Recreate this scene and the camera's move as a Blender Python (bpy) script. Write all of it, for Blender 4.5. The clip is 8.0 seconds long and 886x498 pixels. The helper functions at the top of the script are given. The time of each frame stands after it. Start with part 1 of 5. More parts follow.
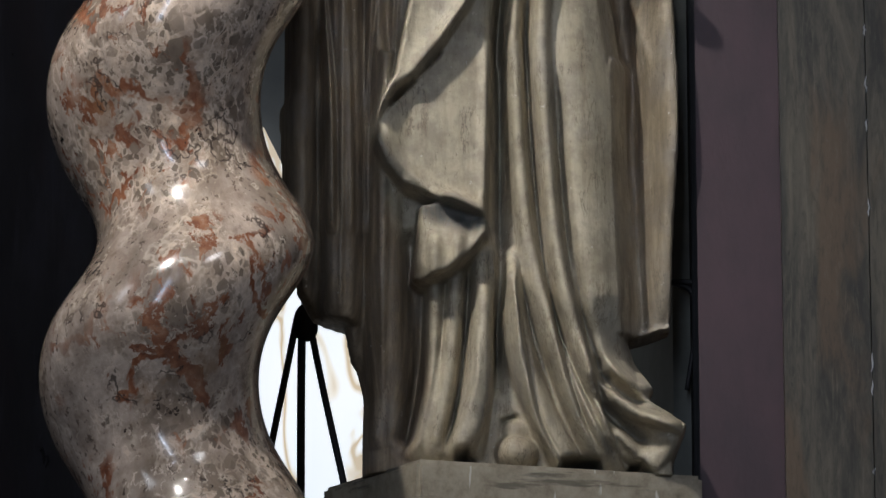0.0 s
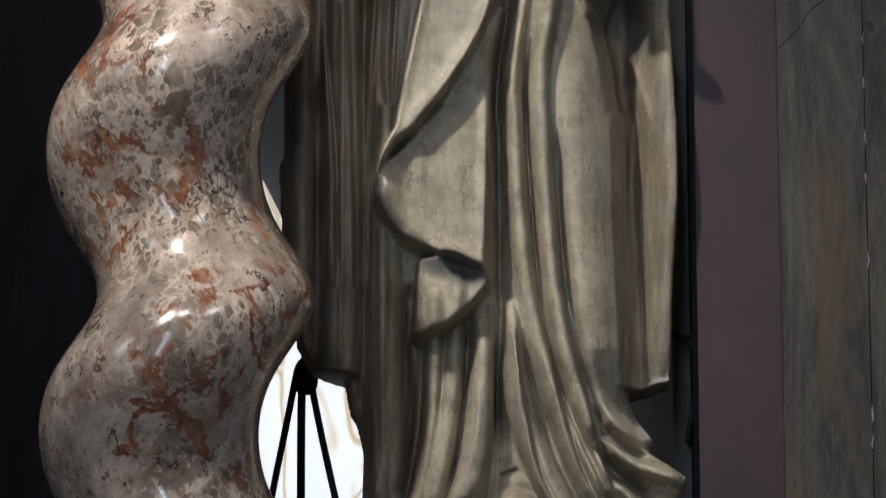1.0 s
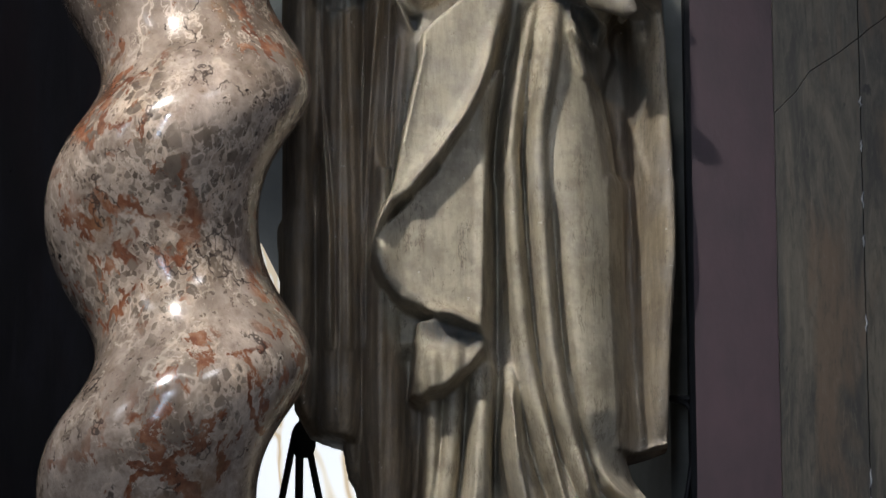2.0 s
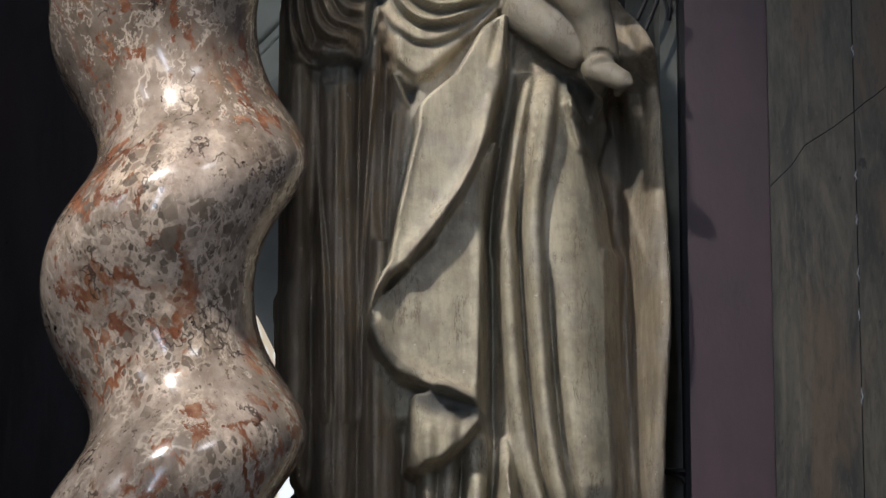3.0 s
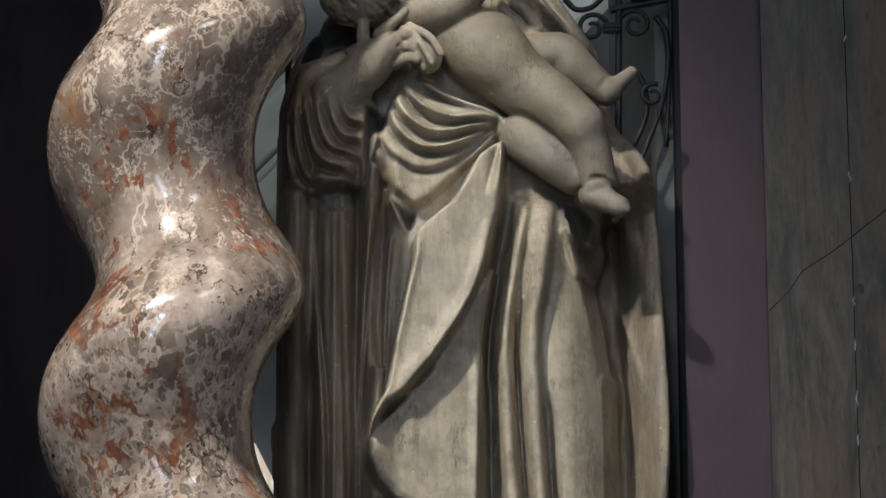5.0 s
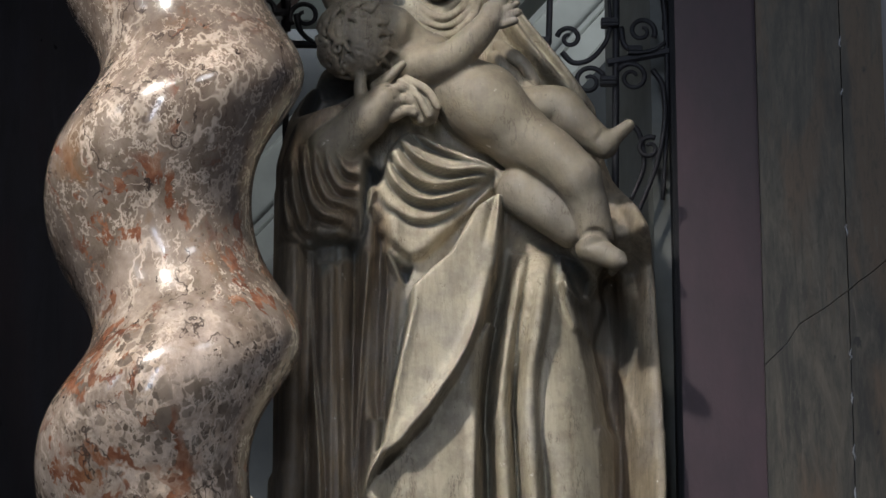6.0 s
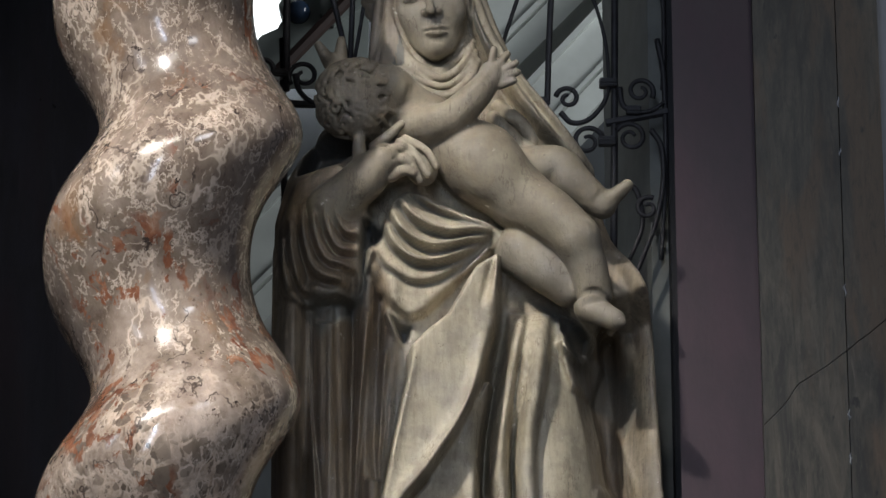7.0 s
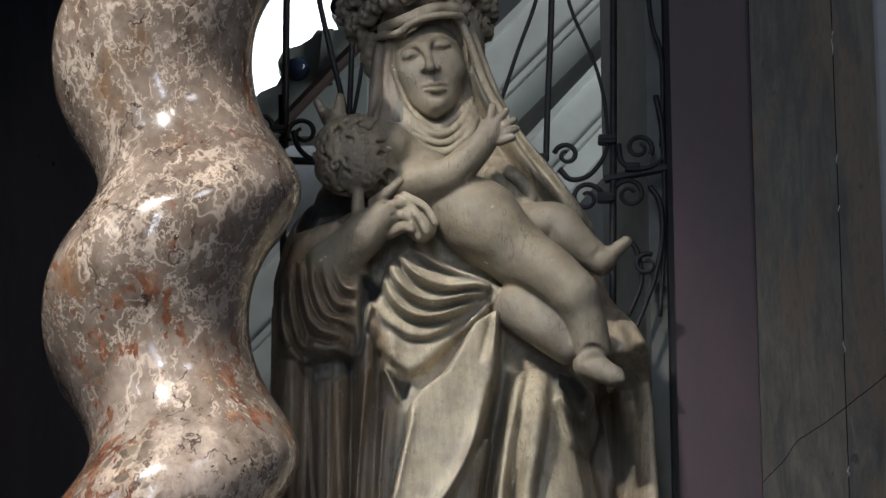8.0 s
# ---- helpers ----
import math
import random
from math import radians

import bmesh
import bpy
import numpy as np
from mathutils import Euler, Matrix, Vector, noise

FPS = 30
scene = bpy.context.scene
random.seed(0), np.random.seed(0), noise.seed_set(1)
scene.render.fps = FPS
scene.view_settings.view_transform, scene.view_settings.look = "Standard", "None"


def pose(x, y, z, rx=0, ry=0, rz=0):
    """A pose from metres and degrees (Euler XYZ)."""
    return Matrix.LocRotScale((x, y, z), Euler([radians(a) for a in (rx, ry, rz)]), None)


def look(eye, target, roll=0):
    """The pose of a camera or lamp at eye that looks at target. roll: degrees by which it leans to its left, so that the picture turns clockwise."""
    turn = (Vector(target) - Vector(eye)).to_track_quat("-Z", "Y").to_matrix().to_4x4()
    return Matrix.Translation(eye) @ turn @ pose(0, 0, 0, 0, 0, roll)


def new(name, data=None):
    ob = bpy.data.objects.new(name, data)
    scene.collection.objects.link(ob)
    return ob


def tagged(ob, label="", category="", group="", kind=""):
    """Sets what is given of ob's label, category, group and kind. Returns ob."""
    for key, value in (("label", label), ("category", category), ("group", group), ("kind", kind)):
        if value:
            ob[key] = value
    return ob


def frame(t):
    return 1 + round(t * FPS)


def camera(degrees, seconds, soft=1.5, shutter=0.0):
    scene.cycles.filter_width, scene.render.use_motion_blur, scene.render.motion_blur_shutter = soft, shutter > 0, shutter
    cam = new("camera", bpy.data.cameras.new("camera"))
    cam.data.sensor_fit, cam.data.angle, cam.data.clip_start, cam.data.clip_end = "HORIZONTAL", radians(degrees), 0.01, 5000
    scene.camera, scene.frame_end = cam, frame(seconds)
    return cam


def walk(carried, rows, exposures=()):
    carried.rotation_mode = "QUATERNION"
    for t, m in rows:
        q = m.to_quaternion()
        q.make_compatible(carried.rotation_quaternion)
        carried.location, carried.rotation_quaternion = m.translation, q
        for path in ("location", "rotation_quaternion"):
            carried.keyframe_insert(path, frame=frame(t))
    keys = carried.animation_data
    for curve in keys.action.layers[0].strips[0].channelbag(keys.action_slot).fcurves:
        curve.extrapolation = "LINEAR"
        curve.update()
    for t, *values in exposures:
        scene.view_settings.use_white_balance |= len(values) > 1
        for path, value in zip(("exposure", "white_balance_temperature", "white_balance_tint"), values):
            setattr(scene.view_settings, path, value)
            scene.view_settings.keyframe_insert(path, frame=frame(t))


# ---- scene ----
cam = camera(13.756, 8.0, soft=1.5)
EYE = 1.6
ROWS = [
    (0.0, 0.0, 11.0, 0.0),
    (0.5, -0.003, 11.376, -0.01),
    (1.0, -0.003, 11.831, -0.07),
    (1.5, -0.013, 12.293, -0.117),
    (3.0, -0.107, 13.944, 0.05),
    (3.5, -0.115, 14.497, 0.023),
    (4.0, -0.111, 15.044, -0.041),
    (4.5, -0.114, 15.499, -0.111),
    (6.0, -0.192, 16.745, -0.096),
    (6.5, -0.211, 17.179, -0.057),
    (7.0, -0.218, 17.678, -0.04),
    (7.5, -0.219, 18.135, -0.042),
    (8.0, -0.237, 18.561, -0.065),
]
walk(cam, [(t, pose(0, 0, EYE, 90 + pitch, 0, yaw) @ pose(0, 0, 0, 0, 0, roll)) for t, yaw, pitch, roll in ROWS], exposures=[(0.0, 0.08), (8.0, 0.18)])

# ---------- light ----------
world = bpy.data.worlds.new("church_gloom")
scene.world = world
world.use_nodes = True
world.node_tree.nodes["Background"].inputs[0].default_value = (0.55, 0.6, 0.7, 1)
world.node_tree.nodes["Background"].inputs[1].default_value = 0.02


def spot(name, eye, target, watts, size, cone, color):
    data = bpy.data.lights.new(name, "SPOT")
    data.energy, data.shadow_soft_size, data.color = watts, size, color
    data.spot_size, data.spot_blend = radians(cone), 0.4
    ob = new(name, data)
    ob.matrix_world = look(eye, target)
    return ob


def panel_light(name, eye, target, watts, sx, sy, color):
    data = bpy.data.lights.new(name, "AREA")
    data.energy, data.shape, data.size, data.size_y, data.color = watts, "RECTANGLE", sx, sy, color
    ob = new(name, data)
    ob.matrix_world = look(eye, target)
    return ob


spot("spotlight_key", (-1.50, 4.0, 6.10), (-0.28, 7.0, 3.25), 585, 0.075, 35, (1.0, 0.962, 0.905))
bpy.data.objects["spotlight_key"].data.spot_blend = 0.9
spot("spotlight_second", (-0.75, 3.2, 6.6), (-0.5, 6.5, 2.80), 70, 0.04, 40, (1.0, 0.96, 0.9))
spot("spotlight_cool", (-0.82, 2.4, 4.9), (-0.4, 6.5, 3.4), 20, 0.022, 40, (0.62, 0.74, 1.0))
spot("spotlight_cool", (-0.70, 2.6, 4.6), (-0.4, 6.5, 3.4), 15, 0.02, 40, (0.62, 0.74, 1.0))
for wx in (-1.35, -1.1, -0.75):
    panel_light("nave_window_light", (wx, -5.9, 4.5), (wx, 6.5, 4.4), 62, 0.16, 7.0, (0.68, 0.80, 1.0))
# two unseen fill lamps, added to lift the shadows
panel_light("nave_high_fill_light", (2.8, 0.5, 8.2), (0, 6.8, 3.8), 54, 1.6, 1.2, (0.95, 0.96, 1.0))
panel_light("side_fill_light", (-5.8, 1.5, 6.2), (0, 6.8, 3.4), 45, 1.2, 3.0, (0.86, 0.92, 1.0))
# unseen lamp added beside the chapel to brighten the ribs' front faces
panel_light("rib_fill_light", (2.6, 8.7, 6.0), (0.1, 10.5, 5.4), 44, 1.0, 2.0, (0.90, 0.96, 1.0))


# ---------- materials ----------
def material(name):
    m = bpy.data.materials.new(name)
    m.use_nodes = True
    nt = m.node_tree
    return m, nt, nt.nodes["Principled BSDF"]


def nd(nt, kind, **values):
    n = nt.nodes.new("ShaderNode" + kind)
    for key, value in values.items():
        n.inputs[key].default_value = value
    return n


def ramp(nt, source, stops):
    n = nt.nodes.new("ShaderNodeValToRGB")
    el = n.color_ramp.elements
    while len(el) < len(stops):
        el.new(0.5)
    for e, (p, c) in zip(el, stops):
        e.position, e.color = p, (*c, 1)
    nt.links.new(source, n.inputs[0])
    return n


def mixed(nt, fac, a, b, mode="MIX"):
    n = nt.nodes.new("ShaderNodeMix")
    n.data_type, n.blend_type = "RGBA", mode
    for slot, value in ((0, fac), (6, a), (7, b)):
        if isinstance(value, bpy.types.NodeSocket):
            nt.links.new(value, n.inputs[slot])
        else:
            n.inputs[slot].default_value = value if slot == 0 else (*value, 1)
    return n.outputs[2]


def noise_of(nt, vec, scale, detail=4, rough=0.55, distort=0.0):
    n = nd(nt, "TexNoise", Scale=scale, Detail=detail, Roughness=rough, Distortion=distort)
    nt.links.new(vec, n.inputs["Vector"])
    return n.outputs["Fac"]


def coords(nt, sx=1, sy=1, sz=1, turn=(0, 0, 0)):
    tc = nt.nodes.new("ShaderNodeTexCoord")
    mp = nt.nodes.new("ShaderNodeMapping")
    mp.inputs["Scale"].default_value = (sx, sy, sz)
    mp.inputs["Rotation"].default_value = turn
    nt.links.new(tc.outputs["Object"], mp.inputs["Vector"])
    return mp.outputs[0]


def bump(nt, bsdf, height, strength, distance=0.002):
    n = nd(nt, "Bump", Strength=strength, Distance=distance)
    nt.links.new(height, n.inputs["Height"])
    nt.links.new(n.outputs[0], bsdf.inputs["Normal"])


def plain(name, color, rough=0.6, metal=0.0, vary=0.25, scale=12, stretch=(1, 1, 1), relief=0.2):
    m, nt, b = material(name)
    v = coords(nt, *stretch)
    f = noise_of(nt, v, scale, 6, 0.6)
    lo, hi = [c * (1 - vary) for c in color], [min(1, c * (1 + vary)) for c in color]
    nt.links.new(ramp(nt, f, [(0.3, lo), (0.7, hi)]).outputs[0], b.inputs["Base Color"])
    g = noise_of(nt, v, scale * 14, 4)
    r = ramp(nt, f, [(0.25, [rough * 0.8] * 3), (0.75, [min(1, rough * 1.15)] * 3)])
    nt.links.new(r.outputs[0], b.inputs["Roughness"])
    b.inputs["Metallic"].default_value = metal
    bump(nt, b, g, relief)
    return m


def breccia():
    """Grey-brown clasts in a cream net, with rust-red seams and dark pits."""
    m, nt, b = material("polished_breccia_marble")
    v0 = coords(nt, 1, 1, 0.75, (0.0, 0.35, 0.0))

    def warp(vec, scale, amount, detail=3):
        w = nd(nt, "TexNoise", Scale=scale, Detail=detail)
        nt.links.new(vec, w.inputs["Vector"])
        add = nt.nodes.new("ShaderNodeVectorMath")
        add.operation = "MULTIPLY_ADD"
        add.inputs[1].default_value = (amount,) * 3
        nt.links.new(w.outputs["Color"], add.inputs[0])
        nt.links.new(vec, add.inputs[2])
        return add.outputs[0]

    v = warp(v0, 6.0, 0.07)
    vf = warp(v, 34.0, 0.016, 4)

    def cells(vec, scale, feature):
        c = nt.nodes.new("ShaderNodeTexVoronoi")
        c.feature = feature
        c.inputs["Scale"].default_value = scale
        nt.links.new(vec, c.inputs["Vector"])
        return c

    def math2(op, a, c):
        n = nt.nodes.new("ShaderNodeMath")
        n.operation = op
        for k, value in enumerate((a, c)):
            if isinstance(value, bpy.types.NodeSocket):
                nt.links.new(value, n.inputs[k])
            else:
                n.inputs[k].default_value = value
        return n.outputs[0]

    def step(source, lo, hi, amount=1.0):
        return ramp(nt, source, [(lo, (0, 0, 0)), (hi, (amount,) * 3)]).outputs[0]

    def thread(scale, lo, hi, vec=vf, amount=1.0):
        """Thin threads where a noise crosses its middle."""
        d = math2("ABSOLUTE", math2("SUBTRACT", noise_of(nt, vec, scale, 5, 0.6), 0.5), 0)
        return ramp(nt, d, [(lo, (amount,) * 3), (hi, (0, 0, 0))]).outputs[0]

    # height up the shaft: 0 below, 1 above
    geo = nt.nodes.new("ShaderNodeTexCoord")
    sz = nt.nodes.new("ShaderNodeSeparateXYZ")
    nt.links.new(geo.outputs["Object"], sz.inputs[0])
    mr = nt.nodes.new("ShaderNodeMapRange")
    mr.inputs["From Min"].default_value, mr.inputs["From Max"].default_value = 3.30, 3.62
    nt.links.new(sz.outputs[2], mr.inputs["Value"])
    up = mr.outputs[0]

    def both(a, c):
        return mixed(nt, 1.0, a, c, "MULTIPLY")

    def less_above(source, amount):
        return math2("SUBTRACT", source, math2("MULTIPLY", up, amount))

    va = warp(v0, 16.0, 0.022)
    # taupe ground and pale pinkish drifts
    taupe = ramp(nt, noise_of(nt, vf, 15, 9, 0.68), [(0.30, (0.105, 0.079, 0.060)), (0.44, (0.205, 0.164, 0.132)), (0.56, (0.272, 0.225, 0.190)), (0.74, (0.40, 0.34, 0.292))]).outputs[0]
    pale = ramp(nt, noise_of(nt, vf, 24, 10, 0.74), [(0.30, (0.22, 0.165, 0.13)), (0.42, (0.42, 0.345, 0.295)), (0.55, (0.57, 0.485, 0.425)), (0.70, (0.78, 0.69, 0.615))]).outputs[0]
    zone = step(less_above(noise_of(nt, v, 4.2, 4, 0.55), 0.20), 0.44, 0.56, 0.85)
    col = mixed(nt, zone, taupe, pale)
    # crushed belts: cream net round angular clasts
    belt = step(less_above(noise_of(nt, warp(v0, 5.0, 0.09), 4.4, 4, 0.58), 0.17), 0.46, 0.57)
    cream = ramp(nt, noise_of(nt, vf, 48, 7, 0.72), [(0.30, (0.28, 0.205, 0.15)), (0.48, (0.53, 0.43, 0.345)), (0.66, (0.80, 0.70, 0.59))]).outputs[0]
    col = mixed(nt, both(belt, step(noise_of(nt, vf, 17, 6, 0.65), 0.38, 0.56, 0.85)), col, cream)
    for scale, pick, edge in ((12, 0.78, 0.04), (22, 0.66, 0.05), (46, 0.60, 0.08), (90, 0.62, 0.11)):
        c, e = cells(va, scale, "F1"), cells(va, scale, "DISTANCE_TO_EDGE")
        sep = nt.nodes.new("ShaderNodeSeparateColor")
        nt.links.new(c.outputs["Color"], sep.inputs[0])
        stone = ramp(nt, sep.outputs[1], [(0.0, (0.072, 0.056, 0.043)), (0.4, (0.15, 0.119, 0.094)), (0.75, (0.25, 0.203, 0.166)), (1.0, (0.42, 0.35, 0.295))]).outputs[0]
        stone = mixed(nt, 0.45, stone, taupe)
        inside = both(step(e.outputs["Distance"], edge, edge + 0.03), step(sep.outputs[0], pick, pick + 0.01, 0.92))
        col = mixed(nt, both(inside, belt), col, stone)
    # dark flecks in the pale drifts
    fleck = step(noise_of(nt, va, 80, 4, 0.6), 0.60, 0.64, 0.8)
    col = mixed(nt, both(fleck, step(noise_of(nt, v, 7, 3), 0.42, 0.52)), col, (0.13, 0.10, 0.082))
    # pale wandering veins
    for scale, lo, hi, gate in ((3.2, 0.004, 0.010, 0.47), (6.5, 0.005, 0.013, 0.50), (13, 0.006, 0.016, 0.54), (24, 0.007, 0.020, 0.58), (40, 0.009, 0.024, 0.60)):
        line = both(thread(scale, lo, hi, va), step(less_above(noise_of(nt, v, 5 + scale, 3), -0.07), gate, gate + 0.06, 0.75))
        col = mixed(nt, line, col, (0.66, 0.575, 0.495))
    # rust-red splashes and seams, fewer higher up
    where = step(less_above(noise_of(nt, v, 4.6, 3, 0.5), 0.06), 0.46, 0.54)
    splash = step(noise_of(nt, warp(vf, 14.0, 0.04), 18, 7, 0.66), 0.565, 0.590, 0.95)
    seam = both(thread(4.0, 0.014, 0.022, vf), step(noise_of(nt, vf, 12, 5, 0.65), 0.45, 0.50))
    red = both(mixed(nt, 1.0, splash, seam, "LIGHTEN"), where)
    rust = ramp(nt, noise_of(nt, vf, 26, 7, 0.7), [(0.30, (0.095, 0.036, 0.022)), (0.46, (0.225, 0.088, 0.047)), (0.58, (0.33, 0.155, 0.09)), (0.72, (0.47, 0.33, 0.25))]).outputs[0]
    col = mixed(nt, red, col, rust)
    ochre = both(step(noise_of(nt, va, 9, 5, 0.6), 0.60, 0.68, 0.55), step(noise_of(nt, v, 4, 2), 0.45, 0.55))
    col = mixed(nt, ochre, col, (0.25, 0.145, 0.072))
    # black cracks and pits, smoky clouds
    col = mixed(nt, 1.0, col, (1.14, 1.075, 1.02), "MULTIPLY")
    crack = both(thread(5.0, 0.003, 0.008, va), step(noise_of(nt, v, 9, 3), 0.52, 0.56, 0.85))
    col = mixed(nt, crack, col, (0.055, 0.040, 0.034))
    col = mixed(nt, step(noise_of(nt, vf, 36, 5, 0.66), 0.655, 0.68), col, (0.050, 0.036, 0.030))
    gloom = step(noise_of(nt, v, 3.6, 6, 0.65), 0.49, 0.62, 0.7)
    col = mixed(nt, gloom, col, mixed(nt, 0.70, col, (0.075, 0.056, 0.048)))
    nt.links.new(col, b.inputs["Base Color"])
    rr = ramp(nt, noise_of(nt, v, 25, 3), [(0.3, (0.15,) * 3), (0.8, (0.24,) * 3)])
    nt.links.new(rr.outputs[0], b.inputs["Roughness"])
    b.inputs["IOR"].default_value = 1.5
    b.inputs["Coat Weight"].default_value, b.inputs["Coat Roughness"].default_value = 0.5, 0.05
    bump(nt, b, noise_of(nt, v0, 6, 2), 0.10, 0.004)
    return m


def painted_wood():
    m, nt, b = material("painted_carved_wood")
    at = nt.nodes.new("ShaderNodeAttribute")
    at.attribute_name = "paint"
    sep = nt.nodes.new("ShaderNodeSeparateColor")
    nt.links.new(at.outputs["Color"], sep.inputs[0])
    v = coords(nt)
    vs = coords(nt, 1, 1, 0.12)
    blot = noise_of(nt, v, 9, 6, 0.6)
    streak = noise_of(nt, vs, 55, 5, 0.6)
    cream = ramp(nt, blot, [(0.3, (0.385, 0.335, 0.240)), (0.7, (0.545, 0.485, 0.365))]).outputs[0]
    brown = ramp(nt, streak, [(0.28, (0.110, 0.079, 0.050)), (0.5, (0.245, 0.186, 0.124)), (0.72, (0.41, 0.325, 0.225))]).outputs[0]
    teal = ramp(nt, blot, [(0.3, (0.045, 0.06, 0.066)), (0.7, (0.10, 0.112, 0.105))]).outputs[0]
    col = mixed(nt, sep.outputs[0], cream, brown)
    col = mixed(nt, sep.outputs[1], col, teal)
    flesh = ramp(nt, blot, [(0.3, (0.215, 0.182, 0.130)), (0.7, (0.325, 0.280, 0.204))]).outputs[0]
    col = mixed(nt, sep.outputs[2], col, flesh)
    col = mixed(nt, ramp(nt, streak, [(0.30, (0.36,) * 3), (0.52, (0, 0, 0))]).outputs[0], col, (0.25, 0.19, 0.12))
    soil = ramp(nt, noise_of(nt, v, 20, 9, 0.7), [(0.40, (0.75,) * 3), (0.56, (0, 0, 0))]).outputs[0]
    col = mixed(nt, soil, col, mixed(nt, 0.60, col, (0.17, 0.14, 0.115)))
    grey = ramp(nt, noise_of(nt, v, 6, 6, 0.6), [(0.50, (0, 0, 0)), (0.66, (0.45,) * 3)]).outputs[0]
    col = mixed(nt, grey, col, mixed(nt, 0.6, col, (0.36, 0.345, 0.33)))
    speck = ramp(nt, noise_of(nt, v, 130, 3, 0.6), [(0.685, (0, 0, 0)), (0.72, (0.7,) * 3)]).outputs[0]
    col = mixed(nt, speck, col, (0.16, 0.125, 0.09))
    # worn paint along ridges, also lightening them in the colour to crispen folds
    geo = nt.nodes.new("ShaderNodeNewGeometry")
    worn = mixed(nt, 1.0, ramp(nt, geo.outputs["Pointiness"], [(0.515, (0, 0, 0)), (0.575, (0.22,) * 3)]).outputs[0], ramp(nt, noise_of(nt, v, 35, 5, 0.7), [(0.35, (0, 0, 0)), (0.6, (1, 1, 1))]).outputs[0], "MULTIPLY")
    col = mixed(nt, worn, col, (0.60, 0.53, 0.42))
    brush = ramp(nt, noise_of(nt, coords(nt, 1, 1, 0.2), 120, 6, 0.7), [(0.36, (0.26,) * 3), (0.52, (0, 0, 0))]).outputs[0]
    col = mixed(nt, brush, col, mixed(nt, 0.6, col, (0.14, 0.11, 0.08)))
    split = nt.nodes.new("ShaderNodeMath")
    split.operation = "SUBTRACT"
    split.inputs[1].default_value = 0.5
    nt.links.new(noise_of(nt, coords(nt, 1, 1, 0.22), 26, 7, 0.7), split.inputs[0])
    width = nt.nodes.new("ShaderNodeMath")
    width.operation = "ABSOLUTE"
    nt.links.new(split.outputs[0], width.inputs[0])
    crackle = mixed(nt, 1.0, ramp(nt, width.outputs[0], [(0.004, (0.75,) * 3), (0.014, (0, 0, 0))]).outputs[0], ramp(nt, noise_of(nt, v, 13, 4), [(0.48, (0, 0, 0)), (0.56, (1, 1, 1))]).outputs[0], "MULTIPLY")
    col = mixed(nt, crackle, col, (0.13, 0.10, 0.07))
    chip = ramp(nt, noise_of(nt, v, 48, 5, 0.65), [(0.690, (0, 0, 0)), (0.705, (1, 1, 1))]).outputs[0]
    col = mixed(nt, chip, col, (0.62, 0.57, 0.49))
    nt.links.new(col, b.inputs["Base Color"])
    rr = ramp(nt, blot, [(0.3, (0.48,) * 3), (0.7, (0.66,) * 3)])
    nt.links.new(rr.outputs[0], b.inputs["Roughness"])
    hh = nt.nodes.new("ShaderNodeMath")
    hh.operation = "MULTIPLY_ADD"
    hh.inputs[1].default_value = 0.5
    nt.links.new(streak, hh.inputs[0])
    nt.links.new(noise_of(nt, v, 28, 5), hh.inputs[2])
    bump(nt, b, hh.outputs[0], 0.7, 0.006)
    return m


def veined(name, base, dark, light, warm, rough, scale=3.0, turn=(0, 0, 0), relief=0.1):
    m, nt, b = material(name)
    v = coords(nt, 5.0, 5.0, 0.9, turn)
    f = noise_of(nt, v, scale, 10, 0.68, 0.9)
    g = noise_of(nt, v, scale * 0.6, 5, 0.55, 0.5)
    col = ramp(nt, f, [(0.38, dark), (0.5, base), (0.62, light)]).outputs[0]
    wisp = noise_of(nt, coords(nt, 5, 5, 0.35, turn), scale * 2.2, 8, 0.7, 1.2)
    col = mixed(nt, ramp(nt, wisp, [(0.56, (0, 0, 0)), (0.68, (0.75,) * 3)]).outputs[0], col, [min(1, c * 1.5) for c in light])
    col = mixed(nt, ramp(nt, wisp, [(0.32, (0.7,) * 3), (0.42, (0, 0, 0))]).outputs[0], col, [c * 0.6 for c in dark])
    col = mixed(nt, ramp(nt, g, [(0.50, (0, 0, 0)), (0.60, (0.85,) * 3)]).outputs[0], col, warm)
    spots = ramp(nt, noise_of(nt, coords(nt, 1, 1, 0.5), 30, 3), [(0.70, (0, 0, 0)), (0.74, (1, 1, 1))]).outputs[0]
    col = mixed(nt, spots, col, [c * 0.5 for c in dark])
    grain = noise_of(nt, coords(nt, 5, 5, 1.1, turn), scale * 6, 8, 0.75, 0.6)
    col = mixed(nt, ramp(nt, grain, [(0.36, (0.5,) * 3), (0.50, (0, 0, 0))]).outputs[0], col, [c * 0.7 for c in dark])
    col = mixed(nt, ramp(nt, grain, [(0.56, (0, 0, 0)), (0.70, (0.55,) * 3)]).outputs[0], col, [min(1, c * 1.3) for c in light])
    nt.links.new(col, b.inputs["Base Color"])
    b.inputs["Roughness"].default_value = rough
    bump(nt, b, noise_of(nt, v, 40, 4), relief)
    return m


def glow(name, color, strength):
    m, nt, b = material(name)
    b.inputs["Base Color"].default_value = (*color, 1)
    b.inputs["Emission Color"].default_value = (*color, 1)
    b.inputs["Emission Strength"].default_value = strength
    return m


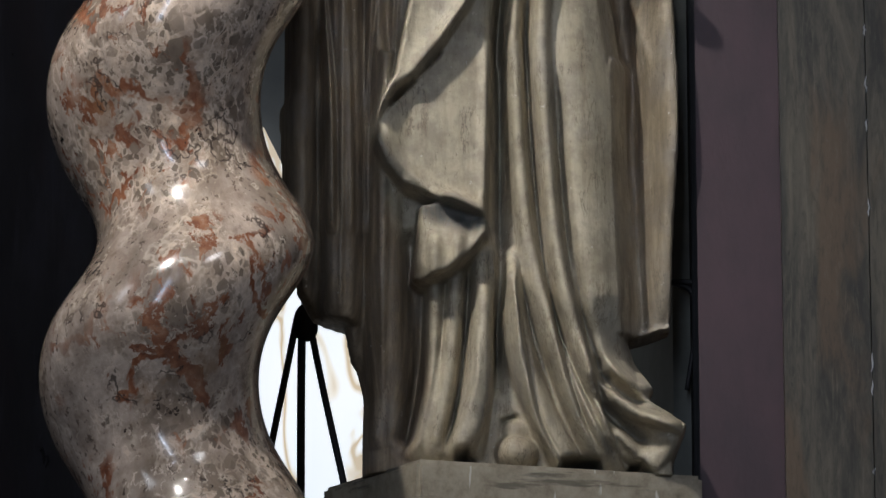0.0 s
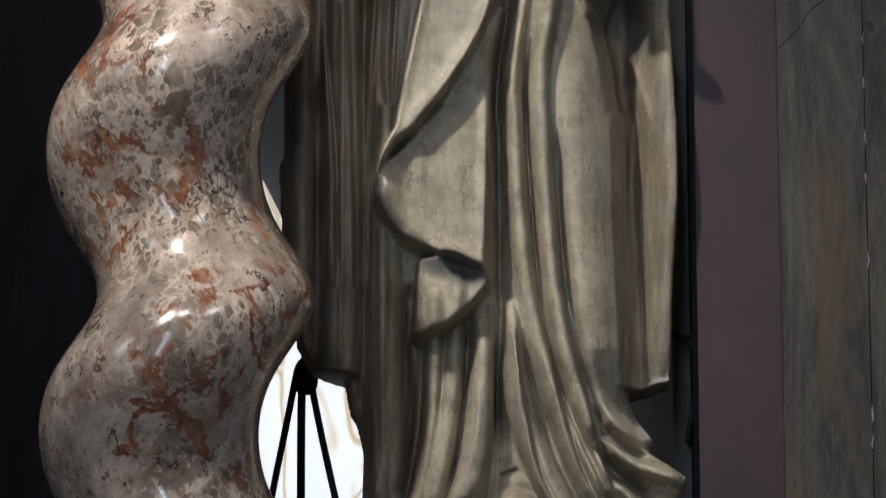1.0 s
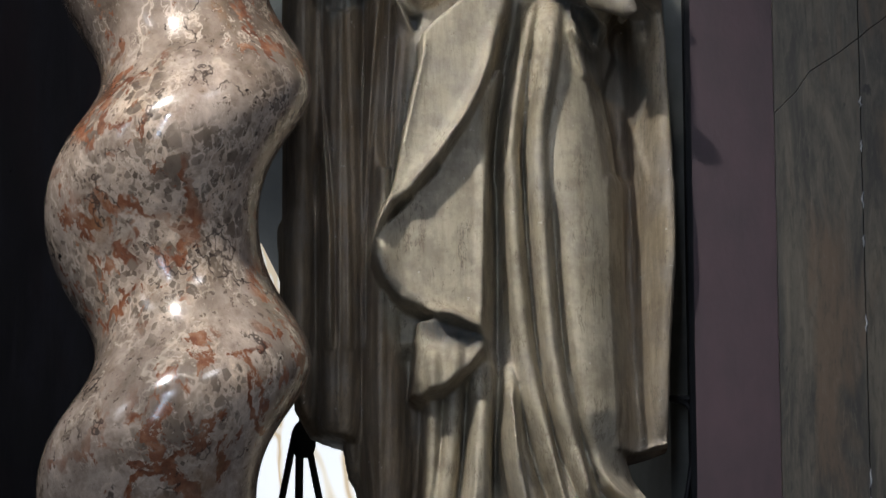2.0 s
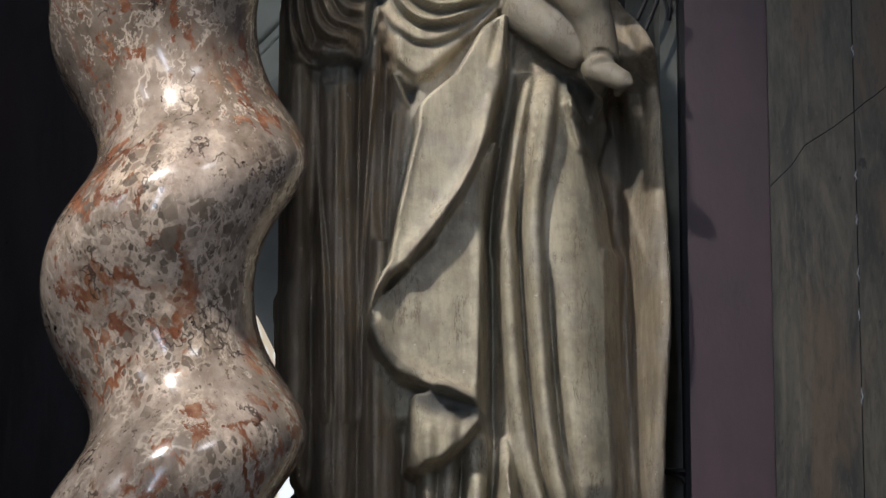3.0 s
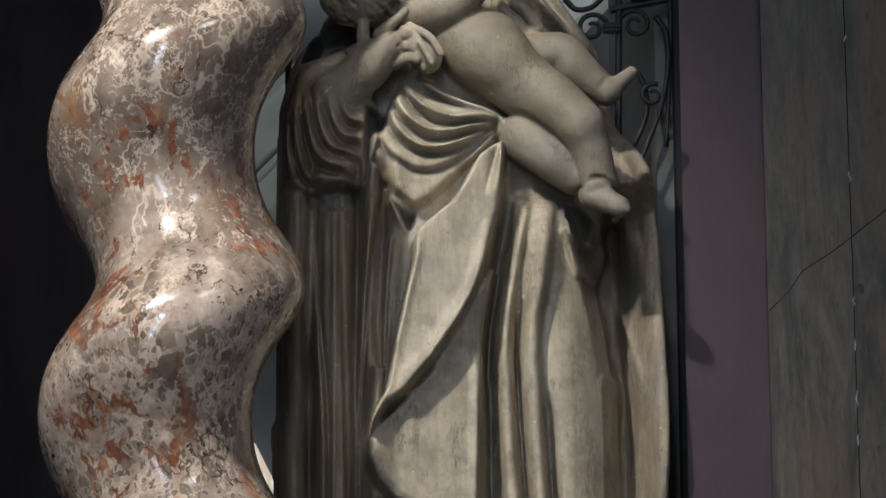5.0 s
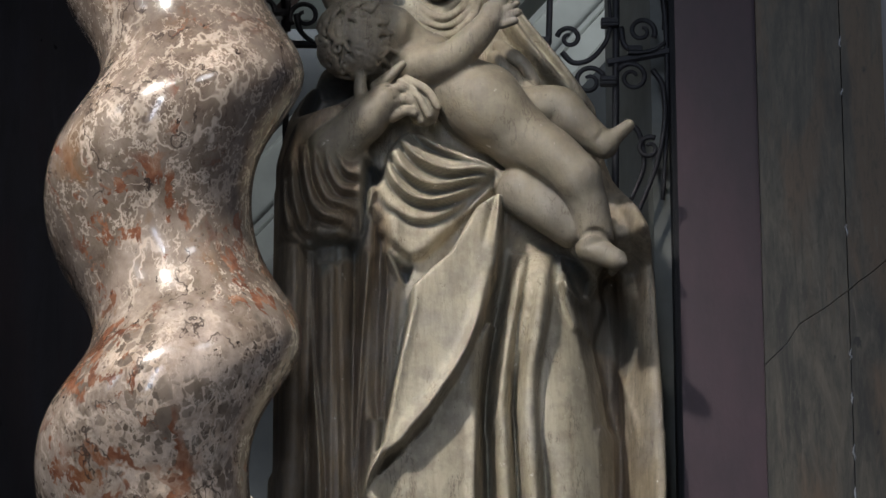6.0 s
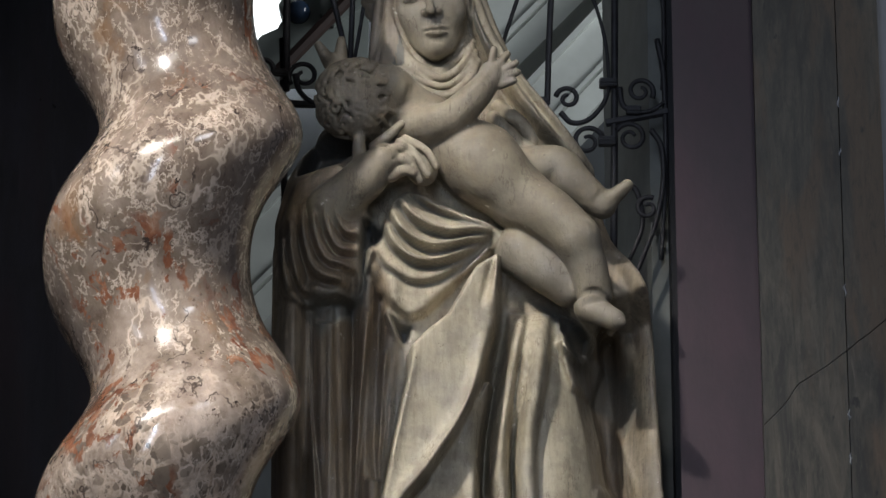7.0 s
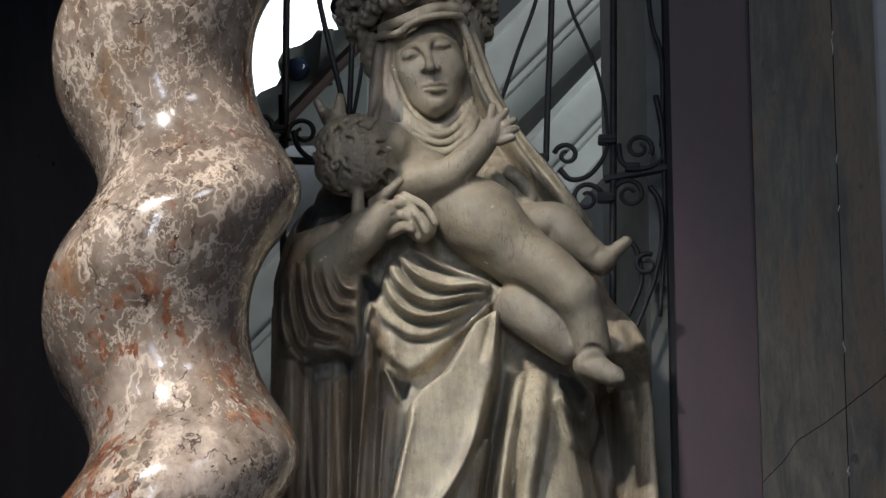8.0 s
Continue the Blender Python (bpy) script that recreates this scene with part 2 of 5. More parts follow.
BRECCIA = breccia()
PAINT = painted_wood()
BLACK = veined("black_polished_marble", (0.005, 0.005, 0.006), (0.004, 0.004, 0.005), (0.006, 0.006, 0.008), (0.006, 0.005, 0.006), 0.07, relief=0.0)
BLACK.node_tree.nodes["Principled BSDF"].inputs["Specular IOR Level"].default_value = 0.12
PURPLE = plain("purple_painted_plaster", (0.045, 0.024, 0.032), 0.58, vary=0.38, scale=9, stretch=(1, 1, 0.45), relief=0.25)
GREEN = veined("grey_green_veined_marble", (0.054, 0.047, 0.035), (0.022, 0.020, 0.015), (0.088, 0.076, 0.055), (0.092, 0.060, 0.034), 0.5, turn=(0, 0.13, 0))
PALE = plain("pale_grey_plaster", (0.36, 0.37, 0.40), 0.8, vary=0.1)
STONE = plain("worn_grey_stone", (0.27, 0.24, 0.19), 0.75, vary=0.35, scale=14, relief=0.8)


def dripped_stone():
    """Worn stone with spilt white drips."""
    m, nt, b = material("dripped_worn_stone")
    v = coords(nt)
    col = ramp(nt, noise_of(nt, v, 16, 9, 0.7), [(0.3, (0.16, 0.135, 0.10)), (0.5, (0.32, 0.28, 0.215)), (0.72, (0.43, 0.385, 0.305))]).outputs[0]
    drip = ramp(nt, noise_of(nt, coords(nt, 1, 1, 0.16), 42, 3, 0.5), [(0.665, (0, 0, 0)), (0.69, (1, 1, 1))]).outputs[0]
    col = mixed(nt, drip, col, (0.55, 0.53, 0.49))
    line = ramp(nt, noise_of(nt, coords(nt, 0.25, 0.25, 2), 14, 5, 0.6), [(0.36, (0.8,) * 3), (0.42, (0, 0, 0))]).outputs[0]
    col = mixed(nt, line, col, (0.11, 0.095, 0.075))
    nt.links.new(col, b.inputs["Base Color"])
    b.inputs["Roughness"].default_value = 0.7
    bump(nt, b, noise_of(nt, v, 40, 7, 0.7), 0.8, 0.004)
    return m


DRIPPED = dripped_stone()
IRON = plain("black_wrought_iron", (0.050, 0.047, 0.050), 0.55, 0.2, vary=0.4, scale=30)
DARKIRON = plain("near_black_iron", (0.016, 0.015, 0.017), 0.7, 0.0, vary=0.4, scale=25)
JAMB = plain("grey_limewashed_plaster", (0.23, 0.233, 0.212), 0.85, vary=0.25, scale=8)
DUSK = plain("dim_grey_plaster", (0.16, 0.165, 0.175), 0.9, vary=0.25, scale=3)
# darkened copy of DUSK: the far wall's shade is in its colour
SHADED = plain("shaded_grey_plaster", (0.10, 0.108, 0.116), 0.9, vary=0.35, scale=3)
RIB = plain("cream_moulded_plaster", (0.56, 0.58, 0.55), 0.8, vary=0.16, scale=4)
BROWN = plain("dark_brown_timber", (0.05, 0.03, 0.026), 0.6, vary=0.3, scale=10)
def painted_glass():
    """Bright leaded glass with faint ochre and rose painting."""
    m, nt, b = material("daylit_painted_glass")
    v = coords(nt, 1.0, 1.0, 0.45)
    f = noise_of(nt, v, 5.0, 2, 0.4, 1.2)
    d = nt.nodes.new("ShaderNodeMath")
    d.operation = "ABSOLUTE"
    e = nt.nodes.new("ShaderNodeMath")
    e.operation = "SUBTRACT"
    e.inputs[1].default_value = 0.5
    nt.links.new(f, e.inputs[0])
    nt.links.new(e.outputs[0], d.inputs[0])
    band = ramp(nt, d.outputs[0], [(0.012, (0.62, 0.50, 0.36)), (0.035, (0.86, 0.80, 0.70)), (0.06, (0.93, 0.95, 0.98))]).outputs[0]
    tint = ramp(nt, noise_of(nt, v, 2.2, 2), [(0.35, (0.96, 0.98, 1.0)), (0.6, (0.86, 0.92, 1.0))]).outputs[0]
    col = mixed(nt, 1.0, band, tint, "MULTIPLY")
    nt.links.new(col, b.inputs["Base Color"])
    nt.links.new(col, b.inputs["Emission Color"])
    b.inputs["Emission Strength"].default_value = 0.9
    return m


PAINTED_GLASS = painted_glass()
GLASS_PANE = glow("daylit_window_glass", (0.93, 0.97, 1.0), 2.4)
BRACKET = plain("grey_green_painted_metal", (0.30, 0.33, 0.31), 0.6, vary=0.15, scale=8)
BLUEGLASS = plain("dark_blue_glass", (0.03, 0.05, 0.09), 0.12, vary=0.3, scale=20, relief=0.0)


# ---------- mesh helpers ----------
def mesh_of(name, bm, mat, smooth=False):
    me = bpy.data.meshes.new(name)
    bm.normal_update()
    bm.to_mesh(me)
    bm.free()
    me.materials.append(mat)
    if smooth:
        me.polygons.foreach_set("use_smooth", [True] * len(me.polygons))
    return me


def thing(name, bm, mat, label, category, kind="", group="", smooth=False):
    return tagged(new(name, mesh_of(name, bm, mat, smooth)), label, category, group, kind)


def part(name, bm, mat, parent, label="", smooth=False):
    ob = new(name, mesh_of(name, bm, mat, smooth))
    ob.parent = parent
    return tagged(ob, label)


def box(lo, hi, bevel=0.0, bm=None):
    bm = bm or bmesh.new()
    c, s = [(a + b) / 2 for a, b in zip(lo, hi)], [abs(b - a) for a, b in zip(lo, hi)]
    made = bmesh.ops.create_cube(bm, size=1, matrix=Matrix.Translation(c) @ Matrix.Diagonal((*s, 1)))["verts"]
    if bevel:
        edges = list({e for v in made for e in v.link_edges})
        bmesh.ops.bevel(bm, geom=edges, offset=bevel, segments=2, affect="EDGES")
    return bm


def prism(outline, y0, y1):
    """A slab of that outline in x and z."""
    bm = bmesh.new()
    f = [bm.verts.new((x, y0, z)) for x, z in outline]
    r = [bm.verts.new((x, y1, z)) for x, z in outline]
    bm.faces.new(f)
    bm.faces.new(r[::-1])
    for i in range(len(f)):
        j = (i + 1) % len(f)
        bm.faces.new((f[j], f[i], r[i], r[j]))
    bmesh.ops.recalc_face_normals(bm, faces=bm.faces)
    return bm


def upright(outline, z0, z1):
    """A solid of that outline in x and y."""
    bm = bmesh.new()
    lo = [bm.verts.new((x, y, z0)) for x, y in outline]
    hi = [bm.verts.new((x, y, z1)) for x, y in outline]
    bm.faces.new(lo)
    bm.faces.new(hi)
    for i in range(len(lo)):
        j = (i + 1) % len(lo)
        bm.faces.new((lo[i], lo[j], hi[j], hi[i]))
    bmesh.ops.recalc_face_normals(bm, faces=bm.faces)
    return bm


def tube(points, radius, bm=None, sides=8, flat=1.0):
    """A bar along points; radius a number or a function of 0..1. flat: its width across y."""
    bm = bm or bmesh.new()
    pts = [Vector(p) for p in points]
    rings = []
    n = len(pts)
    for i, p in enumerate(pts):
        d = (pts[min(i + 1, n - 1)] - pts[max(i - 1, 0)]).normalized()
        side = d.cross(Vector((0, 1, 0)))
        side = side.normalized() if side.length > 1e-4 else Vector((1, 0, 0))
        up = side.cross(d)
        r = radius(i / (n - 1)) if callable(radius) else radius
        rings.append([bm.verts.new(p + r * (math.cos(a) * side + flat * math.sin(a) * up)) for a in [2 * math.pi * k / sides for k in range(sides)]])
    for a, b in zip(rings, rings[1:]):
        for k in range(sides):
            bm.faces.new((a[k], a[(k + 1) % sides], b[(k + 1) % sides], b[k]))
    bm.faces.new(rings[0][::-1])
    bm.faces.new(rings[-1])
    return bm


def smooth_path(points, steps=8):
    """Catmull-Rom curve through points."""
    p = [Vector(q) for q in points]
    p = [2 * p[0] - p[1]] + p + [2 * p[-1] - p[-2]]
    out = []
    for a, b, c, d in zip(p, p[1:], p[2:], p[3:]):
        for k in range(steps):
            t = k / steps
            out.append(0.5 * (2 * b + t * (c - a) + t * t * (2 * a - 5 * b + 4 * c - d) + t ** 3 * (3 * b - a - 3 * c + d)))
    return out + [p[-2]]


# ---------- the church round it ----------
def nave():
    tagged(thing("floor", box((-6, -6, -0.2), (6, 12, 0)), STONE, "worn grey stone church floor", "floor", "structure"), kind="structure")
    thing("ceiling", box((-6, -6, 9.0), (6, 12, 9.3)), DUSK, "dim grey plaster church vault", "ceiling", "structure")
    thing("wall_back", box((-6, -6.3, 0), (6, -6, 9.0)), DUSK, "dim grey plaster wall of the nave", "wall", "structure")
    thing("wall_side_1", box((-6.3, -6, 0), (-6, 12, 9.0)), DUSK, "dim grey plaster side wall", "wall", "structure")
    thing("wall_side_2", box((6, -6, 0), (6.3, 12, 9.0)), DUSK, "dim grey plaster side wall", "wall", "structure")
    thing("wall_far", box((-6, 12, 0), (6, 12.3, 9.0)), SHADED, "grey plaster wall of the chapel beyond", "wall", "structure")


def altar_wall():
    thing("wall_left", box((-1.6, 7.06, 0), (-0.405, 7.42, 9.0), 0.006), BLACK, "polished black marble wall with faint scratches", "wall", "structure")
    thing("wall_left_end", box((-6, 7.10, 0), (-1.602, 7.42, 9.0)), DUSK, "dim grey plaster wall", "wall", "structure")
    thing("wall_below", box((-0.403, 7.10, 0), (0.509, 7.60, 2.30)), BLACK, "dark stone wall under the opening", "wall", "structure")
    thing("wall_above", box((-0.403, 7.10, 5.2), (0.509, 7.60, 9.0)), DUSK, "dim plaster wall above the opening", "wall", "structure")
    thing("wall_right", upright([(0.494, 7.00), (0.6568, 7.00), (0.6568, 7.48), (0.565, 7.48)], 0, 9.0), PURPLE, "dull purple painted strip of wall", "wall", "structure")
    pil = tagged(new("pilaster_right"), "grey-green veined marble pilaster with a slanting crack", "pilaster", "", "structure")
    crack = [(0.657, 3.462), (0.70, 3.505), (0.726, 3.545), (0.783, 3.582), (0.826, 3.614)]
    crack_on = [(0.826, 3.616), (0.85, 3.636), (0.87, 3.650), (0.912, 3.685)]
    seam = 0.826
    for side, cut, front in ((0.657, crack, 6.982), (0.912, crack_on, 6.985)):
        lo, hi = min(side, seam + 0.0012), max(side, seam - 0.0012)
        run = [(min(max(x, lo), hi), z) for x, z in cut]
        part("slab", prism([(lo, 0.0), (hi, 0.0)] + [(x, z - 0.0012) for x, z in run[::-1]], front, 7.48), GREEN, pil)
        part("slab", prism([(x, z + 0.0012) for x, z in run] + [(hi, 9.0), (lo, 9.0)], front + 0.0006, 7.48), GREEN, pil)
    rng = random.Random(9)
    for k in range(16):
        z, l = rng.uniform(2.5, 4.6), rng.uniform(0.010, 0.045)
        part("chip", tube([(seam + rng.uniform(-0.002, 0.002), 6.982, z + l * m / 4) for m in range(5)], lambda t: 0.0006 + 0.0014 * math.sin(math.pi * t), sides=6), PALE, pil, "pale filler left in the seam")
    thing("wall_right_end", box((0.914, 7.20, 0), (6, 7.48, 9.0)), PALE, "pale grey plaster wall beside the pilaster", "wall", "structure")
    # splayed side of the opening
    bm = upright([(0.575, 7.485), (0.575, 7.60), (0.43, 7.95), (0.40, 7.95), (0.455, 7.60), (0.475, 7.485)], 2.3, 5.2)
    thing("window_reveal", bm, JAMB, "grey limewashed splayed side of the opening", "wall", "structure")


def twisted_column():
    bm = bmesh.new()
    rows, sides = 420, 72
    z0, z1, period = 1.9, 5.2, 0.509
    rings = []
    for i in range(rows + 1):
        z = z0 + (z1 - z0) * i / rows
        th = 2 * math.pi * (z - 2.862) / period
        grow = 1 - 0.022 * (z - 2.6)
        a, r = 0.049 * grow, 0.195 * grow
        cx = -0.478 + a * (math.cos(th) + 0.10 * math.cos(2 * th))
        cy = 6.45 + a * 1.0 * math.sin(th)
        rings.append([bm.verts.new((cx + r * math.cos(q), cy + r * math.sin(q), z)) for q in [2 * math.pi * k / sides for k in range(sides)]])
    for a, b in zip(rings, rings[1:]):
        for k in range(sides):
            bm.faces.new((a[k], a[(k + 1) % sides], b[(k + 1) % sides], b[k]))
    bm.faces.new(rings[0][::-1])
    bm.faces.new(rings[-1])
    ob = new("twisted_column")
    tagged(ob, "twisted column of polished red and grey breccia marble", "column")
    part("shaft", bm, BRECCIA, ob, smooth=True)
    part("base", box((-0.80, 6.12, 1.55), (-0.16, 6.78, 1.9), 0.03), STONE, ob, "worn stone base block")
    part("pedestal", box((-0.86, 6.06, 0), (-0.10, 6.84, 1.55), 0.02), STONE, ob, "worn stone pedestal")
    part("capital", box((-0.80, 6.12, 5.2), (-0.16, 6.78, 5.5), 0.03), STONE, ob, "worn stone capital")


def plinth():
    ob = new("statue_plinth")
    tagged(ob, "worn grey stone plinth under the statue", "plinth")
    turn = pose(0.20, 7.02, 0, 0, 0, 24)
    for name, lo, hi, bev in (("slab", (-0.36, -0.205, 2.36), (0.232, 0.26, 2.508), 0.008), ("block", (-0.33, -0.17, 0.0), (0.21, 0.24, 2.36), 0.01)):
        bm = box(lo, hi, bev)
        bmesh.ops.transform(bm, matrix=turn, verts=bm.verts)
        part(name, bm, DRIPPED, ob)


nave()
altar_wall()
twisted_column()
plinth()


# ---------- the statue ----------
STEP = 0.003
LOW, HIGH = (-0.42, 6.56, 2.50), (0.54, 7.28, 4.66)
AXES = [np.arange(a, b, STEP, dtype=np.float32) for a, b in zip(LOW, HIGH)]


class Drapery:
    """The front of a draped figure as a height towards -y over x and z."""

    def __init__(self):
        self.x, self.z = np.meshgrid(AXES[0], AXES[2], indexing="ij")
        self.paint = np.zeros((3, *self.x.shape), np.float32)

    def body(self, left, right, depth):
        def along(pts):
            pts = sorted((z, x) for x, z in pts)
            return np.interp(AXES[2], [p[0] for p in pts], [p[1] for p in pts])
        l, r = along(left), along(right)
        d = along(depth)
        n = int(0.16 / STEP)
        k = np.exp(-np.linspace(-2, 2, 2 * n + 1) ** 2)
        k /= k.sum()
        ls, rs = (np.convolve(np.pad(v, n, mode="edge"), k, "valid") for v in (l, r))
        u = (self.x - (ls + rs) / 2) / np.maximum((rs - ls) / 2 + 0.015, 1e-3)
        edge = np.clip(np.minimum(self.x - l, r - self.x) / 0.04, 0, 1)
        inside = (self.x > l) & (self.x < r)
        round_ = np.sqrt(np.maximum(0.02, 1 - np.abs(u) ** 2.6)) * np.sqrt(1 - (1 - edge) ** 2)
        stand = -0.25 * (np.minimum(self.x, 0.32) - 0.07) + 2.0 * np.maximum(0, self.x - 0.37)
        self.h = np.where(inside, d * round_ + stand, -0.25)
        self.back = np.where(inside, 0.14 * round_, -0.3) + 0.25 * (self.x - 0.07)

    def away(self, pts, closed=False):
        """Distance to a line of points, how far along it (0..1), and for a closed one the sign."""
        pts = [Vector((*p, 0)) for p in pts]
        if not closed:
            pts = smooth_path(pts, 6)
        p = np.array([(q.x, q.y) for q in pts])
        if closed:
            p = np.vstack([p, p[:1]])
        best = np.full(self.x.shape, 9.0)
        where = np.zeros(self.x.shape)
        inside = np.zeros(self.x.shape, bool)
        n = len(p) - 1
        self.side = np.zeros(self.x.shape)
        for i in range(n):
            a, e = p[i], p[i + 1] - p[i]
            t = np.clip(((self.x - a[0]) * e[0] + (self.z - a[1]) * e[1]) / max(e @ e, 1e-9), 0, 1)
            d = np.hypot(self.x - a[0] - t * e[0], self.z - a[1] - t * e[1])
            near = d < best
            best[near] = d[near]
            where[near] = ((i + t) / n)[near]
            self.side[near] = np.sign(e[0] * (self.z - a[1]) - e[1] * (self.x - a[0]))[near]
            if closed:
                cross = (a[1] > self.z) != (p[i + 1][1] > self.z)
                with np.errstate(divide="ignore", invalid="ignore"):
                    at = a[0] + (self.z - a[1]) / (e[1] if e[1] else 1e-9) * e[0]
                inside ^= cross & (self.x < at)
        return (np.where(inside, -best, best) if closed else best), where

    def fold(self, pts, height, width, sharp=1.5, ends=0.25):
        """A rounded ridge (or, with a negative height, a groove) along pts."""
        d, t = self.away(pts)
        fade = np.minimum(1, np.minimum(t, 1 - t) / max(ends, 1e-3)) if ends else 1
        self.h = np.where(self.h > -0.2, self.h + height * fade * np.exp(-(d / width) ** sharp), self.h)

    def roll(self, pts, height, width, ends=0.3):
        """A rounded roll of cloth with a crease at either side."""
        d, t = self.away(pts)
        fade = np.sqrt(np.minimum(1, np.minimum(t, 1 - t) / max(ends, 1e-3))) if ends else 1
        self.h = np.where(self.h > -0.2, self.h + height * fade * np.sqrt(np.maximum(0, 1 - (d / width) ** 2)), self.h)

    def pleat(self, pts, height, width, ends=0.25, groove_shade=0.0, crisp=0.003):
        """A lapped fold: it swells towards the line and drops off sharply on the line's right hand."""
        d, t = self.away(pts)
        d = d * self.side
        fade = np.sqrt(np.minimum(1, np.minimum(t, 1 - t) / max(ends, 1e-3)))
        swell = np.exp(-(np.maximum(d, 0) / width) ** 1.6) * np.clip((d + crisp) / (2 * crisp), 0, 1)
        under = 0.35 * np.exp(-((d + 1.5 * crisp) / (2 * crisp)) ** 2)
        self.h = np.where(self.h > -0.2, self.h + height * fade * (swell - under), self.h)
        # shade of the crease below the fold, put into the colour as dark teal
        if groove_shade:
            a = groove_shade * fade * np.exp(-((d + 0.006) / 0.006) ** 2)
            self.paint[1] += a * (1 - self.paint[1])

    def blur(self, size):
        k = np.exp(-np.linspace(-2, 2, 2 * size + 1) ** 2)
        k /= k.sum()
        h = np.where(self.h < -0.2, 0, self.h)
        for ax in (0, 1):
            h = np.apply_along_axis(lambda v: np.convolve(np.pad(v, size, mode="edge"), k, "valid"), ax, h)
        return h

    def layer(self, pts, lift, soft=0.010, calm=6, paint=None, lean=(0, 0)):
        """A sheet of cloth of that outline, lying on what is there."""
        d, _ = self.away(pts, True)
        edge = np.clip(-d / soft, 0, 1)
        edge = np.sqrt(1 - (1 - edge) ** 2)
        xs, zs = [p[0] for p in pts], [p[1] for p in pts]
        tilt = lean[0] * (self.x - np.mean(xs)) + lean[1] * (self.z - np.mean(zs))
        sheet = self.blur(calm) + lift * (0.35 + 0.65 * edge) + tilt
        self.h = np.where((d < 0) & (self.h > -0.2), np.maximum(sheet, self.h - 0.02), self.h)
        if paint is not None:
            self.colour(d, paint)

    def colour(self, d, paint):
        a = np.clip(0.5 - d / 0.022, 0, 1)
        for i in range(3):
            self.paint[i] += a * (paint[i] - self.paint[i])

    def tint(self, pts, paint):
        d, _ = self.away(pts, True)
        self.colour(d, paint)

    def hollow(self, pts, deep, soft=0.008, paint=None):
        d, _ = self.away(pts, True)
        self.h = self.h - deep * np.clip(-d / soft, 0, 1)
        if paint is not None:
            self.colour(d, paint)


class Carving:
    """A solid on a grid of distances, built up from the drapery and round forms."""

    def __init__(self, cloth):
        x, y, z = AXES
        k = np.array([0.04, 0.24, 0.44, 0.24, 0.04])
        for f in ("h", "back"):
            v = cloth.h if f == "h" else cloth.back
            for ax in (0, 1):
                v = np.apply_along_axis(lambda q: np.convolve(np.pad(q, 2, mode="edge"), k, "valid"), ax, v)
            if f == "h":
                cloth.h = v
            else:
                cloth.back = v
        front = (7.0 - cloth.h)[:, None, :] - y[None, :, None]
        rear = y[None, :, None] - (7.0 + cloth.back)[:, None, :]
        self.g = np.clip(np.maximum(front, rear), -0.05, 0.05).astype(np.float32)
        self.g[:, :, :2] = np.maximum(self.g[:, :, :2], 0.004)
        self.tone = np.zeros(self.g.shape, np.int8)

    def near(self, lo, hi):
        sl, ax = [], []
        for a, l, h in zip(AXES, lo, hi):
            i, j = np.searchsorted(a, [l, h])
            sl.append(slice(i, j))
            ax.append(a[i:j])
        return tuple(sl), ax[0][:, None, None], ax[1][None, :, None], ax[2][None, None, :]

    def blend(self, sl, d, k, tone, cut=False):
        g = self.g[sl]
        if g.size == 0:
            return
        if cut:
            h = np.clip(0.5 - 0.5 * (g + d) / k, 0, 1)
            self.g[sl] = g + (-d - g) * h + k * h * (1 - h)
            return
        self.tone[sl] = np.where(d < g, tone, self.tone[sl])
        h = np.clip(0.5 + 0.5 * (g - d) / k, 0, 1)
        self.g[sl] = g + (d - g) * h - k * h * (1 - h)

    def limb(self, a, b, ra, rb=None, k=0.012, tone=1, cut=False):
        rb = ra if rb is None else rb
        m = max(ra, rb) + 0.03
        sl, x, y, z = self.near([min(p, q) - m for p, q in zip(a, b)], [max(p, q) + m for p, q in zip(a, b)])
        e = [q - p for p, q in zip(a, b)]
        l2 = max(sum(v * v for v in e), 1e-9)
        t = np.clip(((x - a[0]) * e[0] + (y - a[1]) * e[1] + (z - a[2]) * e[2]) / l2, 0, 1)
        d = np.sqrt((x - a[0] - t * e[0]) ** 2 + (y - a[1] - t * e[1]) ** 2 + (z - a[2] - t * e[2]) ** 2) - (ra + (rb - ra) * t)
        self.blend(sl, d, k, tone, cut)

    def shade_line(self, a, b, r, tone):
        """Puts a darker tone, for shade, within r of a line."""
        sl, x, y, z = self.near([min(p, q) - r for p, q in zip(a, b)], [max(p, q) + r for p, q in zip(a, b)])
        e = [q - p for p, q in zip(a, b)]
        t = np.clip(((x - a[0]) * e[0] + (y - a[1]) * e[1] + (z - a[2]) * e[2]) / max(sum(v * v for v in e), 1e-9), 0, 1)
        d = np.sqrt((x - a[0] - t * e[0]) ** 2 + (y - a[1] - t * e[1]) ** 2 + (z - a[2] - t * e[2]) ** 2)
        self.tone[sl] = np.where((d < r) & (self.tone[sl] != 4), tone, self.tone[sl])

    def crease(self, pts, r):
        """A soft groove along points in x and z, on whatever faces the viewer there."""
        path = []
        for p in smooth_path([(x, 0, z) for x, z in pts], 4):
            i, k = np.searchsorted(AXES[0], p.x), np.searchsorted(AXES[2], p.z)
            solid = np.flatnonzero(self.g[i, :, k] < 0)
            if len(solid):
                path.append((p.x, float(AXES[1][solid[0]]), p.z))
        for a, b in zip(path, path[1:]):
            self.limb(a, b, r, None, 0.009, 1, True)

